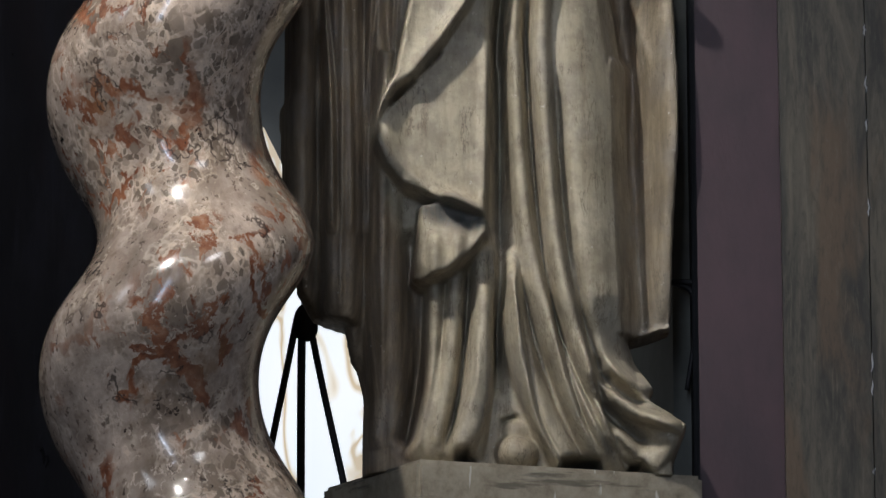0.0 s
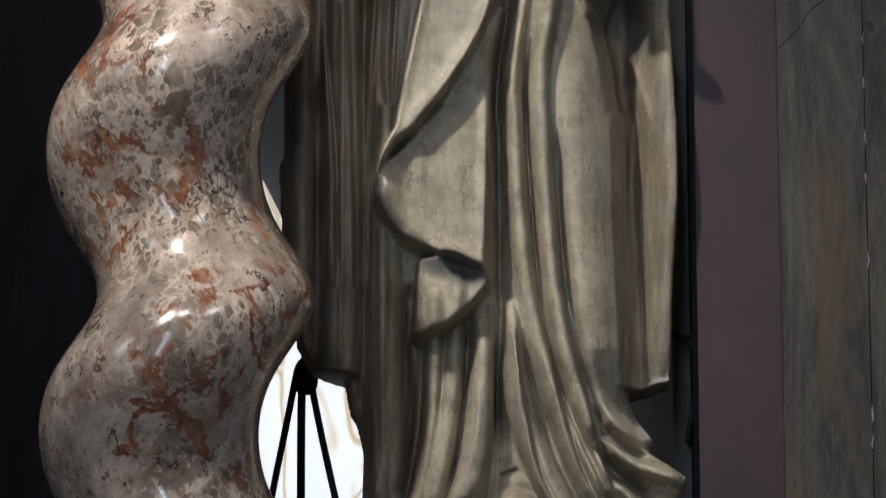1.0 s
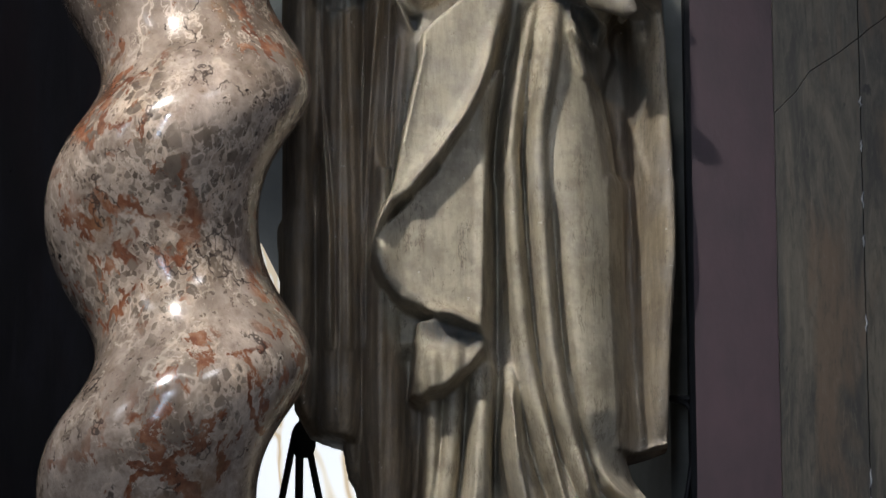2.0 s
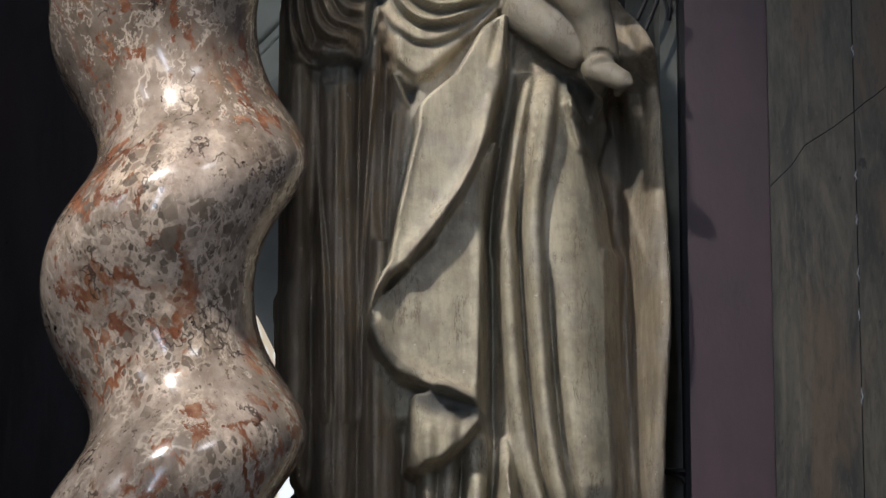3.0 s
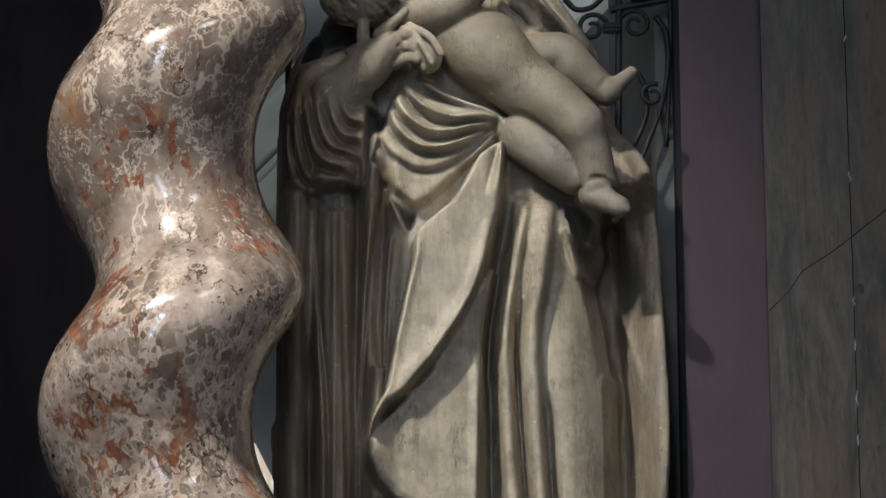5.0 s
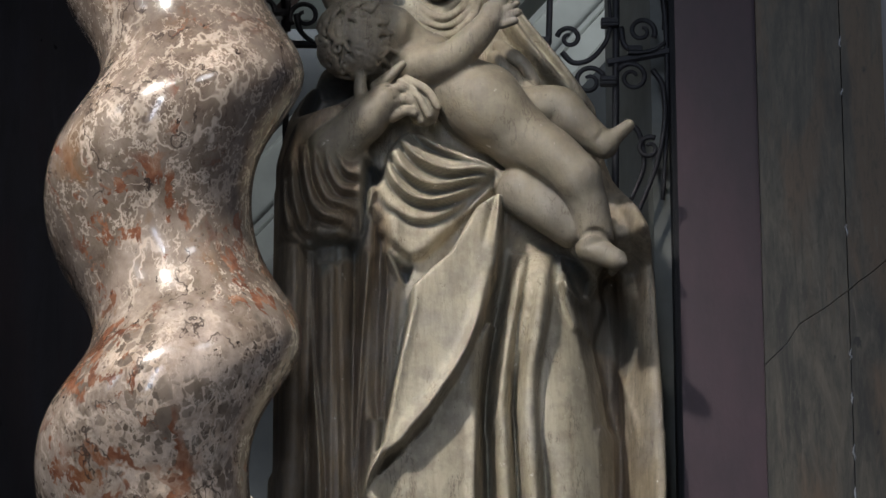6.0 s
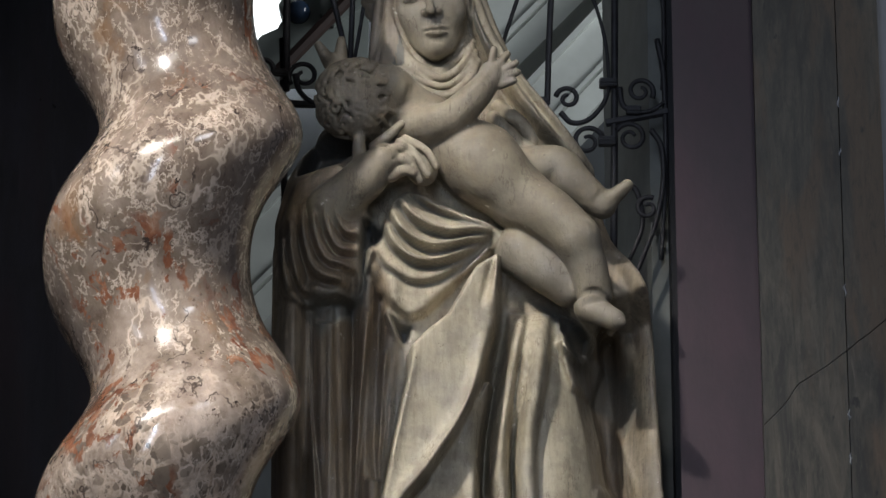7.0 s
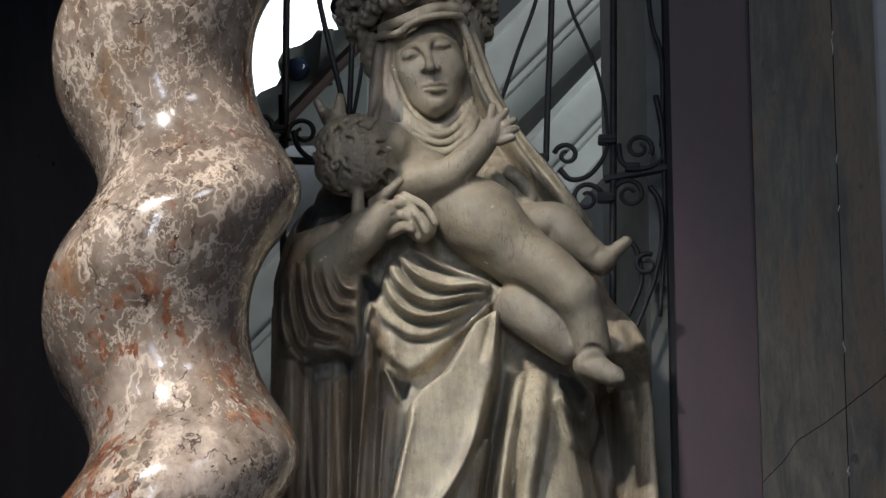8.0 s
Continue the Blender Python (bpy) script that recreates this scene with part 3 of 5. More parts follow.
    def chain(self, pts, r0, r1=None, k=0.008, tone=0, steps=5):
        r1 = r0 if r1 is None else r1
        p = [tuple(q) for q in smooth_path(pts, steps)]
        n = len(p) - 1
        m = max(r0, r1) + 0.03
        sl, x, y, z = self.near([min(q[i] for q in p) - m for i in range(3)], [max(q[i] for q in p) + m for i in range(3)])
        best = None
        for i in range(n):
            a, e = p[i], [v - u for u, v in zip(p[i], p[i + 1])]
            t = np.clip(((x - a[0]) * e[0] + (y - a[1]) * e[1] + (z - a[2]) * e[2]) / max(sum(v * v for v in e), 1e-9), 0, 1)
            d = np.sqrt((x - a[0] - t * e[0]) ** 2 + (y - a[1] - t * e[1]) ** 2 + (z - a[2] - t * e[2]) ** 2) - (r0 + (r1 - r0) * (i + t) / n)
            best = d if best is None else np.minimum(best, d)
        self.blend(sl, best, k, tone)

    def lump(self, c, r, k=0.012, tone=1, turn=0.0, cut=False):
        """An ellipsoid; turn: degrees in the plane of x and z."""
        m = max(r) + 0.03
        sl, x, y, z = self.near([v - m for v in c], [v + m for v in c])
        co, si = math.cos(radians(turn)), math.sin(radians(turn))
        dx, dy, dz = x - c[0], y - c[1], z - c[2]
        u, w = dx * co + dz * si, -dx * si + dz * co
        q = np.sqrt((u / r[0]) ** 2 + (dy / r[1]) ** 2 + (w / r[2]) ** 2)
        q2 = np.sqrt((u / r[0] ** 2) ** 2 + (dy / r[1] ** 2) ** 2 + (w / r[2] ** 2) ** 2)
        self.blend(sl, q * (q - 1) / np.maximum(q2, 1e-6), k, tone, cut)

    def surface(self):
        """Vertices and quads of the zero surface."""
        g = np.pad(self.g, 1, constant_values=0.05)
        s = g < 0
        n = [v - 1 for v in g.shape]
        total = np.zeros(n, np.int8)
        corners = [(i, j, k) for i in (0, 1) for j in (0, 1) for k in (0, 1)]
        for i, j, k in corners:
            total += s[i:i + n[0], j:j + n[1], k:k + n[2]]
        cell = np.argwhere((total > 0) & (total < 8))
        index = np.full(n, -1, np.int32)
        index[tuple(cell.T)] = np.arange(len(cell))
        acc, cnt = np.zeros((len(cell), 3)), np.zeros(len(cell))
        for a in corners:
            for axis in range(3):
                if a[axis]:
                    continue
                b = list(a)
                b[axis] = 1
                ga, gb = g[tuple((cell + a).T)], g[tuple((cell + b).T)]
                hit = (ga < 0) != (gb < 0)
                t = np.where(hit, ga / np.where(hit, ga - gb, 1), 0)
                p = np.tile(np.array(a, float), (len(cell), 1))
                p[:, axis] = t
                acc += p * hit[:, None]
                cnt += hit
        place = (cell + acc / cnt[:, None] - 1) * STEP + np.array([a[0] for a in AXES])
        quads = []
        for axis in range(3):
            sl0, sl1 = [slice(None)] * 3, [slice(None)] * 3
            sl0[axis], sl1[axis] = slice(0, -1), slice(1, None)
            a, b = s[tuple(sl0)], s[tuple(sl1)]
            for flip in (False, True):
                e = np.argwhere((~a & b) if flip else (a & ~b))
                o1, o2 = (axis + 1) % 3, (axis + 2) % 3
                e = e[(e[:, o1] > 0) & (e[:, o2] > 0)]
                q = []
                for d1, d2 in ((0, 0), (1, 0), (1, 1), (0, 1)):
                    c = e.copy()
                    c[:, o1] -= d1
                    c[:, o2] -= d2
                    q.append(index[tuple(c.T)])
                q = np.stack(q, 1)
                quads.append(q[:, ::-1] if flip else q)
        return place, np.vstack(quads), np.clip(cell - 1, 0, np.array(self.tone.shape) - 1)


def robes():
    """The habit, scapular, mantle and trailing hem."""
    c = Drapery()
    BROWN_, TEAL_ = (1, 0, 0), (0, 1, 0)
    c.body(
        left=[(-0.104, 4.304), (-0.119, 4.231), (-0.136, 4.157), (-0.193, 4.084), (-0.254, 4.000), (-0.288, 3.940), (-0.309, 3.856), (-0.314, 3.761), (-0.315, 3.668)] + [(-0.315, 3.549), (-0.309, 3.228)] + [(-0.320, 3.209), (-0.310, 3.007), (-0.282, 2.850), (-0.253, 2.797), (-0.192, 2.788), (-0.189, 2.771), (-0.181, 2.726), (-0.170, 2.709), (-0.161, 2.673), (-0.157, 2.651), (-0.158, 2.531)],
        right=[(0.117, 4.305), (0.151, 4.243), (0.208, 4.169), (0.276, 4.090), (0.332, 4.012), (0.345, 3.940), (0.369, 3.856), (0.419, 3.762), (0.448, 3.668)] + [(0.447, 3.631), (0.455, 3.458), (0.461, 3.229)] + [(0.460, 3.289), (0.462, 3.175), (0.451, 3.007), (0.443, 2.797), (0.362, 2.779), (0.375, 2.740), (0.409, 2.682), (0.398, 2.660), (0.467, 2.599), (0.440, 2.531)],
        depth=[(0.06, 4.45), (0.08, 4.25), (0.13, 4.05), (0.15, 3.8), (0.16, 3.4), (0.165, 2.9), (0.17, 2.5)])
    # mantle at the side: long upright folds
    for pts, h, w in (
            ([(-0.265, 3.731)] + [(-0.275, 3.317)] + [(-0.276, 2.811)], 0.022, 0.0176),
            ([(-0.220, 3.731)] + [(-0.208, 3.430)] + [(-0.206, 3.097), (-0.209, 2.783)], 0.030, 0.0143),
            ([(-0.176, 3.731)] + [(-0.174, 3.317)] + [(-0.174, 2.783)], 0.022, 0.0154),
            ([(-0.120, 3.731)] + [(-0.128, 3.408)] + [(-0.126, 3.097), (-0.131, 2.723), (-0.138, 2.550)], 0.026, 0.0165),
            ([(-0.076, 3.731)] + [(-0.092, 3.408)] + [(-0.102, 2.986), (-0.090, 2.550)], 0.018, 0.0154)):
        c.roll(pts, 1.0 * h, 1.5 * w, 0.03)
    for pts, h, w in (
            ([(-0.237, 3.731)] + [(-0.236, 3.317)] + [(-0.241, 2.811)], -0.045, 0.0176),
            ([(-0.148, 3.731)] + [(-0.149, 3.374)] + [(-0.148, 3.097), (-0.152, 2.550)], -0.06, 0.0154),
            ([(-0.096, 3.731)] + [(-0.107, 3.408)] + [(-0.103, 3.298)], -0.05, 0.0121),
            ([(-0.064, 2.964), (-0.053, 2.723), (-0.074, 2.550)], -0.05, 0.0176)):
        c.fold(pts, h, w, ends=0.05)
    c.tint([(-0.402, 3.965), (-0.133, 3.942), (-0.121, 3.824), (-0.076, 3.684), (-0.076, 3.615)] + [(-0.057, 3.545), (-0.089, 3.317), (-0.143, 3.160)] + [(-0.102, 2.986), (-0.047, 2.876), (-0.026, 2.658), (-0.068, 2.485), (-0.410, 2.485)], BROWN_)
    for pts, h, w in (
            ([(-0.201, 2.949), (-0.207, 3.208), (-0.226, 3.449), (-0.233, 3.663)], 0.034, 0.040),
            ([(-0.144, 2.949), (-0.143, 3.208), (-0.129, 3.449), (-0.112, 3.640)], 0.030, 0.018),
            ([(-0.168, 2.949), (-0.172, 3.208), (-0.180, 3.449), (-0.186, 3.659)], 0.020, 0.014),
            ([(-0.099, 3.208), (-0.088, 3.449), (-0.078, 3.565)], 0.024, 0.016),
            ([(-0.238, 2.949), (-0.247, 3.208), (-0.254, 3.449), (-0.258, 3.659)], 0.012, 0.022)):
        c.pleat(pts, h, w, 0.06, 0.0, 0.0022)
    # habit below
    c.fold([(0.204, 3.700), (0.225, 3.586)] + [(0.247, 3.404)] + [(0.264, 3.240), (0.276, 3.043), (0.294, 2.858), (0.319, 2.728)], 0.055, 0.0768, 2.2, 0.15)
    for pts, h, w in (
            ([(0.174, 3.654), (0.169, 3.541)] + [(0.139, 3.404), (0.131, 3.315)] + [(0.134, 3.318), (0.146, 3.130), (0.172, 2.879), (0.229, 2.686), (0.303, 2.509)], 0.050, 0.0231),
            ([(0.215, 3.654), (0.210, 3.541)] + [(0.187, 3.404), (0.184, 3.326)] + [(0.183, 3.340), (0.193, 3.185), (0.213, 2.945), (0.242, 2.772), (0.287, 2.611), (0.327, 2.498)], 0.048, 0.0209),
            ([(0.116, 2.934), (0.130, 2.793), (0.155, 2.696), (0.194, 2.595), (0.246, 2.498)], 0.060, 0.0296),
            ([(0.083, 2.966), (0.077, 2.836), (0.070, 2.728), (0.051, 2.600), (0.017, 2.519)], 0.062, 0.0296),
            ([(0.030, 2.966), (0.023, 2.815), (0.006, 2.653), (-0.023, 2.523)], 0.040, 0.0198),
            ([(-0.013, 2.945), (-0.017, 2.815), (-0.028, 2.653), (-0.059, 2.523)], 0.036, 0.0176)):
        c.roll(pts, h, w, 0.10)
    for pts, h, w in (
            ([(0.151, 3.654)] + [(0.116, 3.483), (0.104, 3.315)] + [(0.108, 3.274), (0.109, 3.043), (0.106, 2.879), (0.102, 2.750), (0.106, 2.643)], -0.070, 0.0110),
            ([(0.194, 3.654)] + [(0.161, 3.449)] + [(0.159, 3.274), (0.168, 3.076), (0.194, 2.879), (0.237, 2.728), (0.307, 2.557)], -0.040, 0.0066),
            ([(0.216, 3.274), (0.227, 3.043), (0.251, 2.858), (0.284, 2.750), (0.318, 2.643)], -0.045, 0.0110),
            ([(0.051, 2.890), (0.045, 2.782), (0.030, 2.653), (0.000, 2.523)], -0.035, 0.0066),
            ([(-0.038, 2.879), (-0.044, 2.707), (-0.076, 2.536)], -0.04, 0.0099)):
        c.fold(pts, h, w, ends=0.1)
    c.hollow([(0.266, 3.621), (0.334, 3.701), (0.489, 3.724)] + [(0.513, 3.426)] + [(0.489, 2.757), (0.354, 2.756), (0.337, 2.807), (0.327, 3.093), (0.325, 3.316)] + [(0.319, 3.290), (0.299, 3.426), (0.265, 3.562)], 0.14, 0.05)
    # mantle falling on the other side; brown paint, deepened to hold its shade
    c.layer([(0.340, 3.918), (0.392, 3.824), (0.434, 3.707), (0.448, 3.615)] + [(0.448, 3.545), (0.460, 3.318)] + [(0.460, 3.209), (0.448, 2.986), (0.441, 2.773), (0.353, 2.758), (0.341, 2.811), (0.355, 2.964), (0.366, 3.209), (0.344, 3.388)] + [(0.347, 3.408), (0.370, 3.471), (0.357, 3.568), (0.341, 3.660)] + [(0.335, 3.731), (0.315, 3.871)], 0.038, 0.045, 4, (0.7, 0, 0), (0.75, 0))
    c.fold([(0.357, 3.531), (0.380, 3.418), (0.411, 3.272)], 0.022, 0.0099)
    c.fold([(0.350, 3.785), (0.376, 3.669)] + [(0.393, 3.577)], 0.02, 0.0110)
    c.fold([(0.372, 3.785), (0.403, 3.669)] + [(0.415, 3.577)], -0.02, 0.0077)
    # trailing hem
    c.fold([(0.255, 2.858), (0.282, 2.759), (0.319, 2.710), (0.367, 2.677), (0.400, 2.668)], 0.055, 0.0187, ends=0.3)
    c.fold([(0.255, 2.770), (0.287, 2.694), (0.329, 2.648), (0.383, 2.612), (0.451, 2.583)], 0.075, 0.0252, ends=0.25)
    c.fold([(0.266, 2.814), (0.300, 2.716), (0.340, 2.663), (0.394, 2.637)], -0.05, 0.0099, ends=0.3)
    c.fold([(0.286, 2.639), (0.318, 2.591), (0.361, 2.553), (0.392, 2.520)], 0.045, 0.0176, ends=0.3)
    c.fold([(0.276, 2.705), (0.318, 2.623), (0.372, 2.580), (0.425, 2.553)], -0.05, 0.0099, ends=0.3)
    c.layer([(0.318, 2.612), (0.371, 2.574), (0.455, 2.580), (0.446, 2.553), (0.408, 2.512), (0.382, 2.507), (0.344, 2.553)], 0.015, 0.012, 4)
    for pts, h, w in (
            ([(0.074, 2.525), (0.093, 2.661), (0.099, 2.849)], 0.034, 0.030),
            ([(0.226, 2.508), (0.177, 2.606), (0.153, 2.738), (0.135, 2.871)], 0.030, 0.020),
            ([(0.301, 2.525), (0.248, 2.639), (0.214, 2.771), (0.195, 2.937)], 0.032, 0.022),
            ([(0.346, 2.514), (0.304, 2.617), (0.273, 2.749), (0.245, 2.937)], 0.026, 0.022),
            ([(0.294, 2.711), (0.346, 2.672), (0.396, 2.644)], 0.022, 0.016),
            ([(0.285, 2.652), (0.356, 2.609), (0.455, 2.574)], 0.030, 0.022),
            ([(0.302, 2.574), (0.345, 2.535), (0.398, 2.514)], 0.018, 0.016)):
        c.pleat(pts, h, w, 0.15, 0.0, 0.0022)
    for pts, h, w in (
            ([(0.136, 2.926), (0.140, 2.793), (0.144, 2.672)], 0.016, 0.005),
            ([(0.064, 2.782), (0.062, 2.661), (0.031, 2.563)], 0.010, 0.006),
            ([(0.229, 2.771), (0.272, 2.639), (0.310, 2.530)], 0.010, 0.005)):
        c.fold(pts, h, w, ends=0.2)
    # scapular: under piece, lower piece, upper piece
    c.layer([(-0.045, 2.997), (-0.053, 2.923), (-0.061, 2.858), (-0.041, 2.849), (0.006, 2.862), (0.049, 2.895), (0.085, 2.938), (0.088, 2.971), (0.017, 3.010)], 0.080, 0.008, 8)
    c.tint([(-0.045, 3.008), (-0.045, 2.975), (0.017, 2.945), (0.083, 2.936), (0.090, 2.971), (0.017, 2.999)], TEAL_)
    c.layer([(0.122, 3.517), (0.098, 3.382), (0.091, 3.226), (0.086, 3.072), (0.082, 2.972), (0.068, 2.976), (-0.001, 2.998), (-0.039, 3.015), (-0.076, 3.031), (-0.110, 3.067), (-0.132, 3.114), (-0.128, 3.147), (-0.087, 3.198), (-0.012, 3.281), (0.063, 3.404), (0.107, 3.505)], 0.075, 0.008, 10)
    c.fold([(-0.124, 3.121), (-0.098, 3.083), (-0.033, 3.031), (0.031, 3.001), (0.079, 2.983)], 0.014, 0.0154, ends=0.03)
    c.fold([(0.085, 3.348), (0.082, 3.182), (0.079, 2.985)], 0.016, 0.0110, ends=0.1)
    c.layer([(0.138, 3.757), (0.135, 3.648), (0.127, 3.591)] + [(0.122, 3.590), (0.105, 3.511), (0.079, 3.438), (0.052, 3.382), (-0.001, 3.299), (-0.050, 3.238), (-0.087, 3.208), (-0.124, 3.146), (-0.132, 3.122), (-0.119, 3.188), (-0.093, 3.243), (-0.077, 3.332), (-0.060, 3.421), (-0.040, 3.511), (-0.040, 3.554), (-0.013, 3.584), (0.031, 3.624), (0.086, 3.726), (0.135, 3.761)], 0.105, 0.010, 8)
    c.fold([(0.111, 3.579), (0.092, 3.500), (0.065, 3.421), (-0.007, 3.310), (-0.076, 3.230)], 0.020, 0.0154, ends=0.1)
    c.fold([(-0.029, 3.545), (-0.053, 3.421), (-0.077, 3.310)], 0.012, 0.0110, ends=0.1)
    # swags drawn up at the waist
    c.layer([(-0.044, 3.892), (-0.072, 3.865), (-0.089, 3.830), (-0.094, 3.789), (-0.118, 3.757), (-0.120, 3.730), (-0.100, 3.683), (-0.072, 3.648), (-0.038, 3.625), (-0.013, 3.636), (0.046, 3.695), (0.102, 3.753), (0.149, 3.797), (0.147, 3.813), (0.091, 3.837), (0.012, 3.868)], 0.035, 0.014, 8)
    # dark hole below the swags, its shade painted in teal
    c.hollow([(-0.083, 3.640), (-0.057, 3.621), (-0.036, 3.618), (-0.040, 3.589), (-0.052, 3.577), (-0.064, 3.602)], 0.04, 0.006, TEAL_)
    c.fold([(-0.091, 3.642), (-0.072, 3.610), (-0.055, 3.573)], 0.022, 0.006, ends=0.1)
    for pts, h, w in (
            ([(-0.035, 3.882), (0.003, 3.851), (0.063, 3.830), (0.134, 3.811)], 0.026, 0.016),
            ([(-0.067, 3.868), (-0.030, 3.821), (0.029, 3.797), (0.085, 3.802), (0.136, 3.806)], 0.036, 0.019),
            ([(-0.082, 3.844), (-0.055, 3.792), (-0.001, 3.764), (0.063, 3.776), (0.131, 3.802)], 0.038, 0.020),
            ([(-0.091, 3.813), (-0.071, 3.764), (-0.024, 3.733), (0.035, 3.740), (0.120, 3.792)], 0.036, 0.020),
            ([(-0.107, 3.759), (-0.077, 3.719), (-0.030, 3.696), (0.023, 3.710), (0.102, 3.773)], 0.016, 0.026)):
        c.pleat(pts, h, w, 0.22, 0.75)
    for pts, h, w in (
            ([(-0.021, 3.851), (0.024, 3.828), (0.080, 3.821), (0.130, 3.810)], 0.012, 0.006),
            ([(-0.055, 3.828), (-0.010, 3.790), (0.046, 3.788), (0.108, 3.802)], -0.010, 0.005),
            ([(-0.069, 3.785), (-0.027, 3.750), (0.035, 3.757), (0.102, 3.790)], -0.010, 0.005),
            ([(0.141, 3.804), (0.091, 3.742), (0.046, 3.671)], 0.016, 0.009),
            ([(0.147, 3.804), (0.130, 3.712), (0.115, 3.619)], 0.018, 0.008),
            ([(0.151, 3.804), (0.146, 3.712), (0.129, 3.631)], 0.016, 0.007),
            ([(0.134, 3.804), (0.107, 3.748), (0.068, 3.701)], -0.014, 0.005),
            ([(0.145, 3.799), (0.118, 3.712), (0.096, 3.631)], -0.014, 0.005)):
        c.fold(pts, h, w, ends=0.25)
    c.layer([(0.127, 3.816), (0.156, 3.813), (0.160, 3.778), (0.142, 3.755), (0.120, 3.778)], 0.030, 0.014, 8)
    # gap between sleeve and swags, darkened in the colour
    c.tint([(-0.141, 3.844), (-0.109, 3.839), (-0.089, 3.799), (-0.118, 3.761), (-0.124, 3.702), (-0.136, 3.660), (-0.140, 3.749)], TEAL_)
    # veil falling from the head
    c.layer([(0.048, 4.433), (0.105, 4.433), (0.125, 4.335), (0.163, 4.225), (0.231, 4.133), (0.306, 4.038), (0.342, 3.989), (0.328, 3.975), (0.272, 4.006), (0.216, 4.044), (0.166, 4.104), (0.138, 4.152), (0.104, 4.213), (0.084, 4.274), (0.068, 4.347)], 0.055, 0.02, 8)
    for pts in ([(0.091, 4.376), (0.118, 4.278), (0.166, 4.187), (0.244, 4.085), (0.327, 3.983)], [(0.075, 4.351), (0.098, 4.266), (0.143, 4.181), (0.205, 4.085), (0.283, 4.006)]):
        c.fold(pts, 0.022, 0.0121, ends=0.15)
    for pts in ([(0.084, 4.364), (0.107, 4.272), (0.155, 4.181), (0.222, 4.085), (0.305, 3.992)], [(0.107, 4.376), (0.136, 4.278), (0.189, 4.187), (0.261, 4.097)]):
        c.fold(pts, -0.028, 0.0088, ends=0.15)
    # sleeve
    c.layer([(-0.177, 3.947), (-0.222, 3.935), (-0.266, 3.911), (-0.296, 3.817), (-0.299, 3.678), (-0.252, 3.653), (-0.197, 3.655), (-0.140, 3.667), (-0.107, 3.748), (-0.115, 3.841), (-0.132, 3.911)], 0.035, 0.02, 6, BROWN_)
    # shadow under the sleeve's edge, painted as a teal patch
    c.tint([(-0.241, 3.661), (-0.131, 3.678), (-0.142, 3.644), (-0.175, 3.621), (-0.213, 3.586), (-0.228, 3.621)], (0.3, 0.75, 0))
    for pts in (
            [(-0.191, 3.860), (-0.184, 3.817), (-0.163, 3.784), (-0.132, 3.781)],
            [(-0.211, 3.867), (-0.204, 3.800), (-0.179, 3.753), (-0.136, 3.746)],
            [(-0.234, 3.867), (-0.227, 3.784), (-0.199, 3.727), (-0.138, 3.711)],
            [(-0.254, 3.855), (-0.247, 3.765), (-0.219, 3.699), (-0.154, 3.680)],
            [(-0.276, 3.826), (-0.271, 3.744), (-0.253, 3.683), (-0.218, 3.664)],
            [(-0.290, 3.791), (-0.289, 3.720), (-0.277, 3.673)]):
        c.pleat(pts, 0.034, 0.017, 0.2, 0.0)
    for pts in (
            [(-0.223, 3.862), (-0.215, 3.791), (-0.188, 3.739)],
            [(-0.244, 3.860), (-0.236, 3.773), (-0.210, 3.713)],
            [(-0.200, 3.862), (-0.193, 3.807), (-0.170, 3.767)]):
        c.fold(pts, 0.010, 0.004, ends=0.25)
    # the same gap cut deeper and again painted dark for its shade
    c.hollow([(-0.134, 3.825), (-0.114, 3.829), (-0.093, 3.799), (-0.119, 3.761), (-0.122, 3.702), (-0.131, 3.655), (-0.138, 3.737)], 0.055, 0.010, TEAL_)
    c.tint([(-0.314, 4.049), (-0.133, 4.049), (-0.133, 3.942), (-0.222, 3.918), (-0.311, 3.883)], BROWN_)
    # cavity above the sleeve, its blackness helped by dark teal and brown in the colour
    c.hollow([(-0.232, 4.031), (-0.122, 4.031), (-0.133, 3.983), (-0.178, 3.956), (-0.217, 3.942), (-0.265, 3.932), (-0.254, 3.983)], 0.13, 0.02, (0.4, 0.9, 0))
    c.hollow([(-0.236, 3.659), (-0.140, 3.673), (-0.148, 3.638), (-0.186, 3.609), (-0.219, 3.615)], 0.02)
    # other cuff, lined in dark blue
    c.layer([(0.249, 3.658), (0.332, 3.646), (0.347, 3.600), (0.319, 3.509), (0.275, 3.498), (0.254, 3.555)], 0.03, 0.015, 6)
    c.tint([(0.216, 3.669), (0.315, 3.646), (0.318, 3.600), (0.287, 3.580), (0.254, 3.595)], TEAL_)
    # pocket under the arm: dark inner cloth and its shadow, both painted in
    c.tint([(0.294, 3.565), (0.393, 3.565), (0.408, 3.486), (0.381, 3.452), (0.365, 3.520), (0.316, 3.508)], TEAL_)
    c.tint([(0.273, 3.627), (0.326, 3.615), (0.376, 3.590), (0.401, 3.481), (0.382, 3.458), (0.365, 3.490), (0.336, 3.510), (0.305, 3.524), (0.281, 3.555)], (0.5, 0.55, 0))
    c.fold([(0.247, 3.597), (0.268, 3.569), (0.296, 3.572), (0.313, 3.603)], 0.03, 0.0066, ends=0.1)
    c.hollow([(0.249, 3.658), (0.315, 3.640), (0.309, 3.600), (0.276, 3.591), (0.254, 3.612)], 0.04)
    # openings under the hem, three with their darkness painted in as teal
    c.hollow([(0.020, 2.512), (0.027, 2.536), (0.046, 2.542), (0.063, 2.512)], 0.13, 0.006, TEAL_)
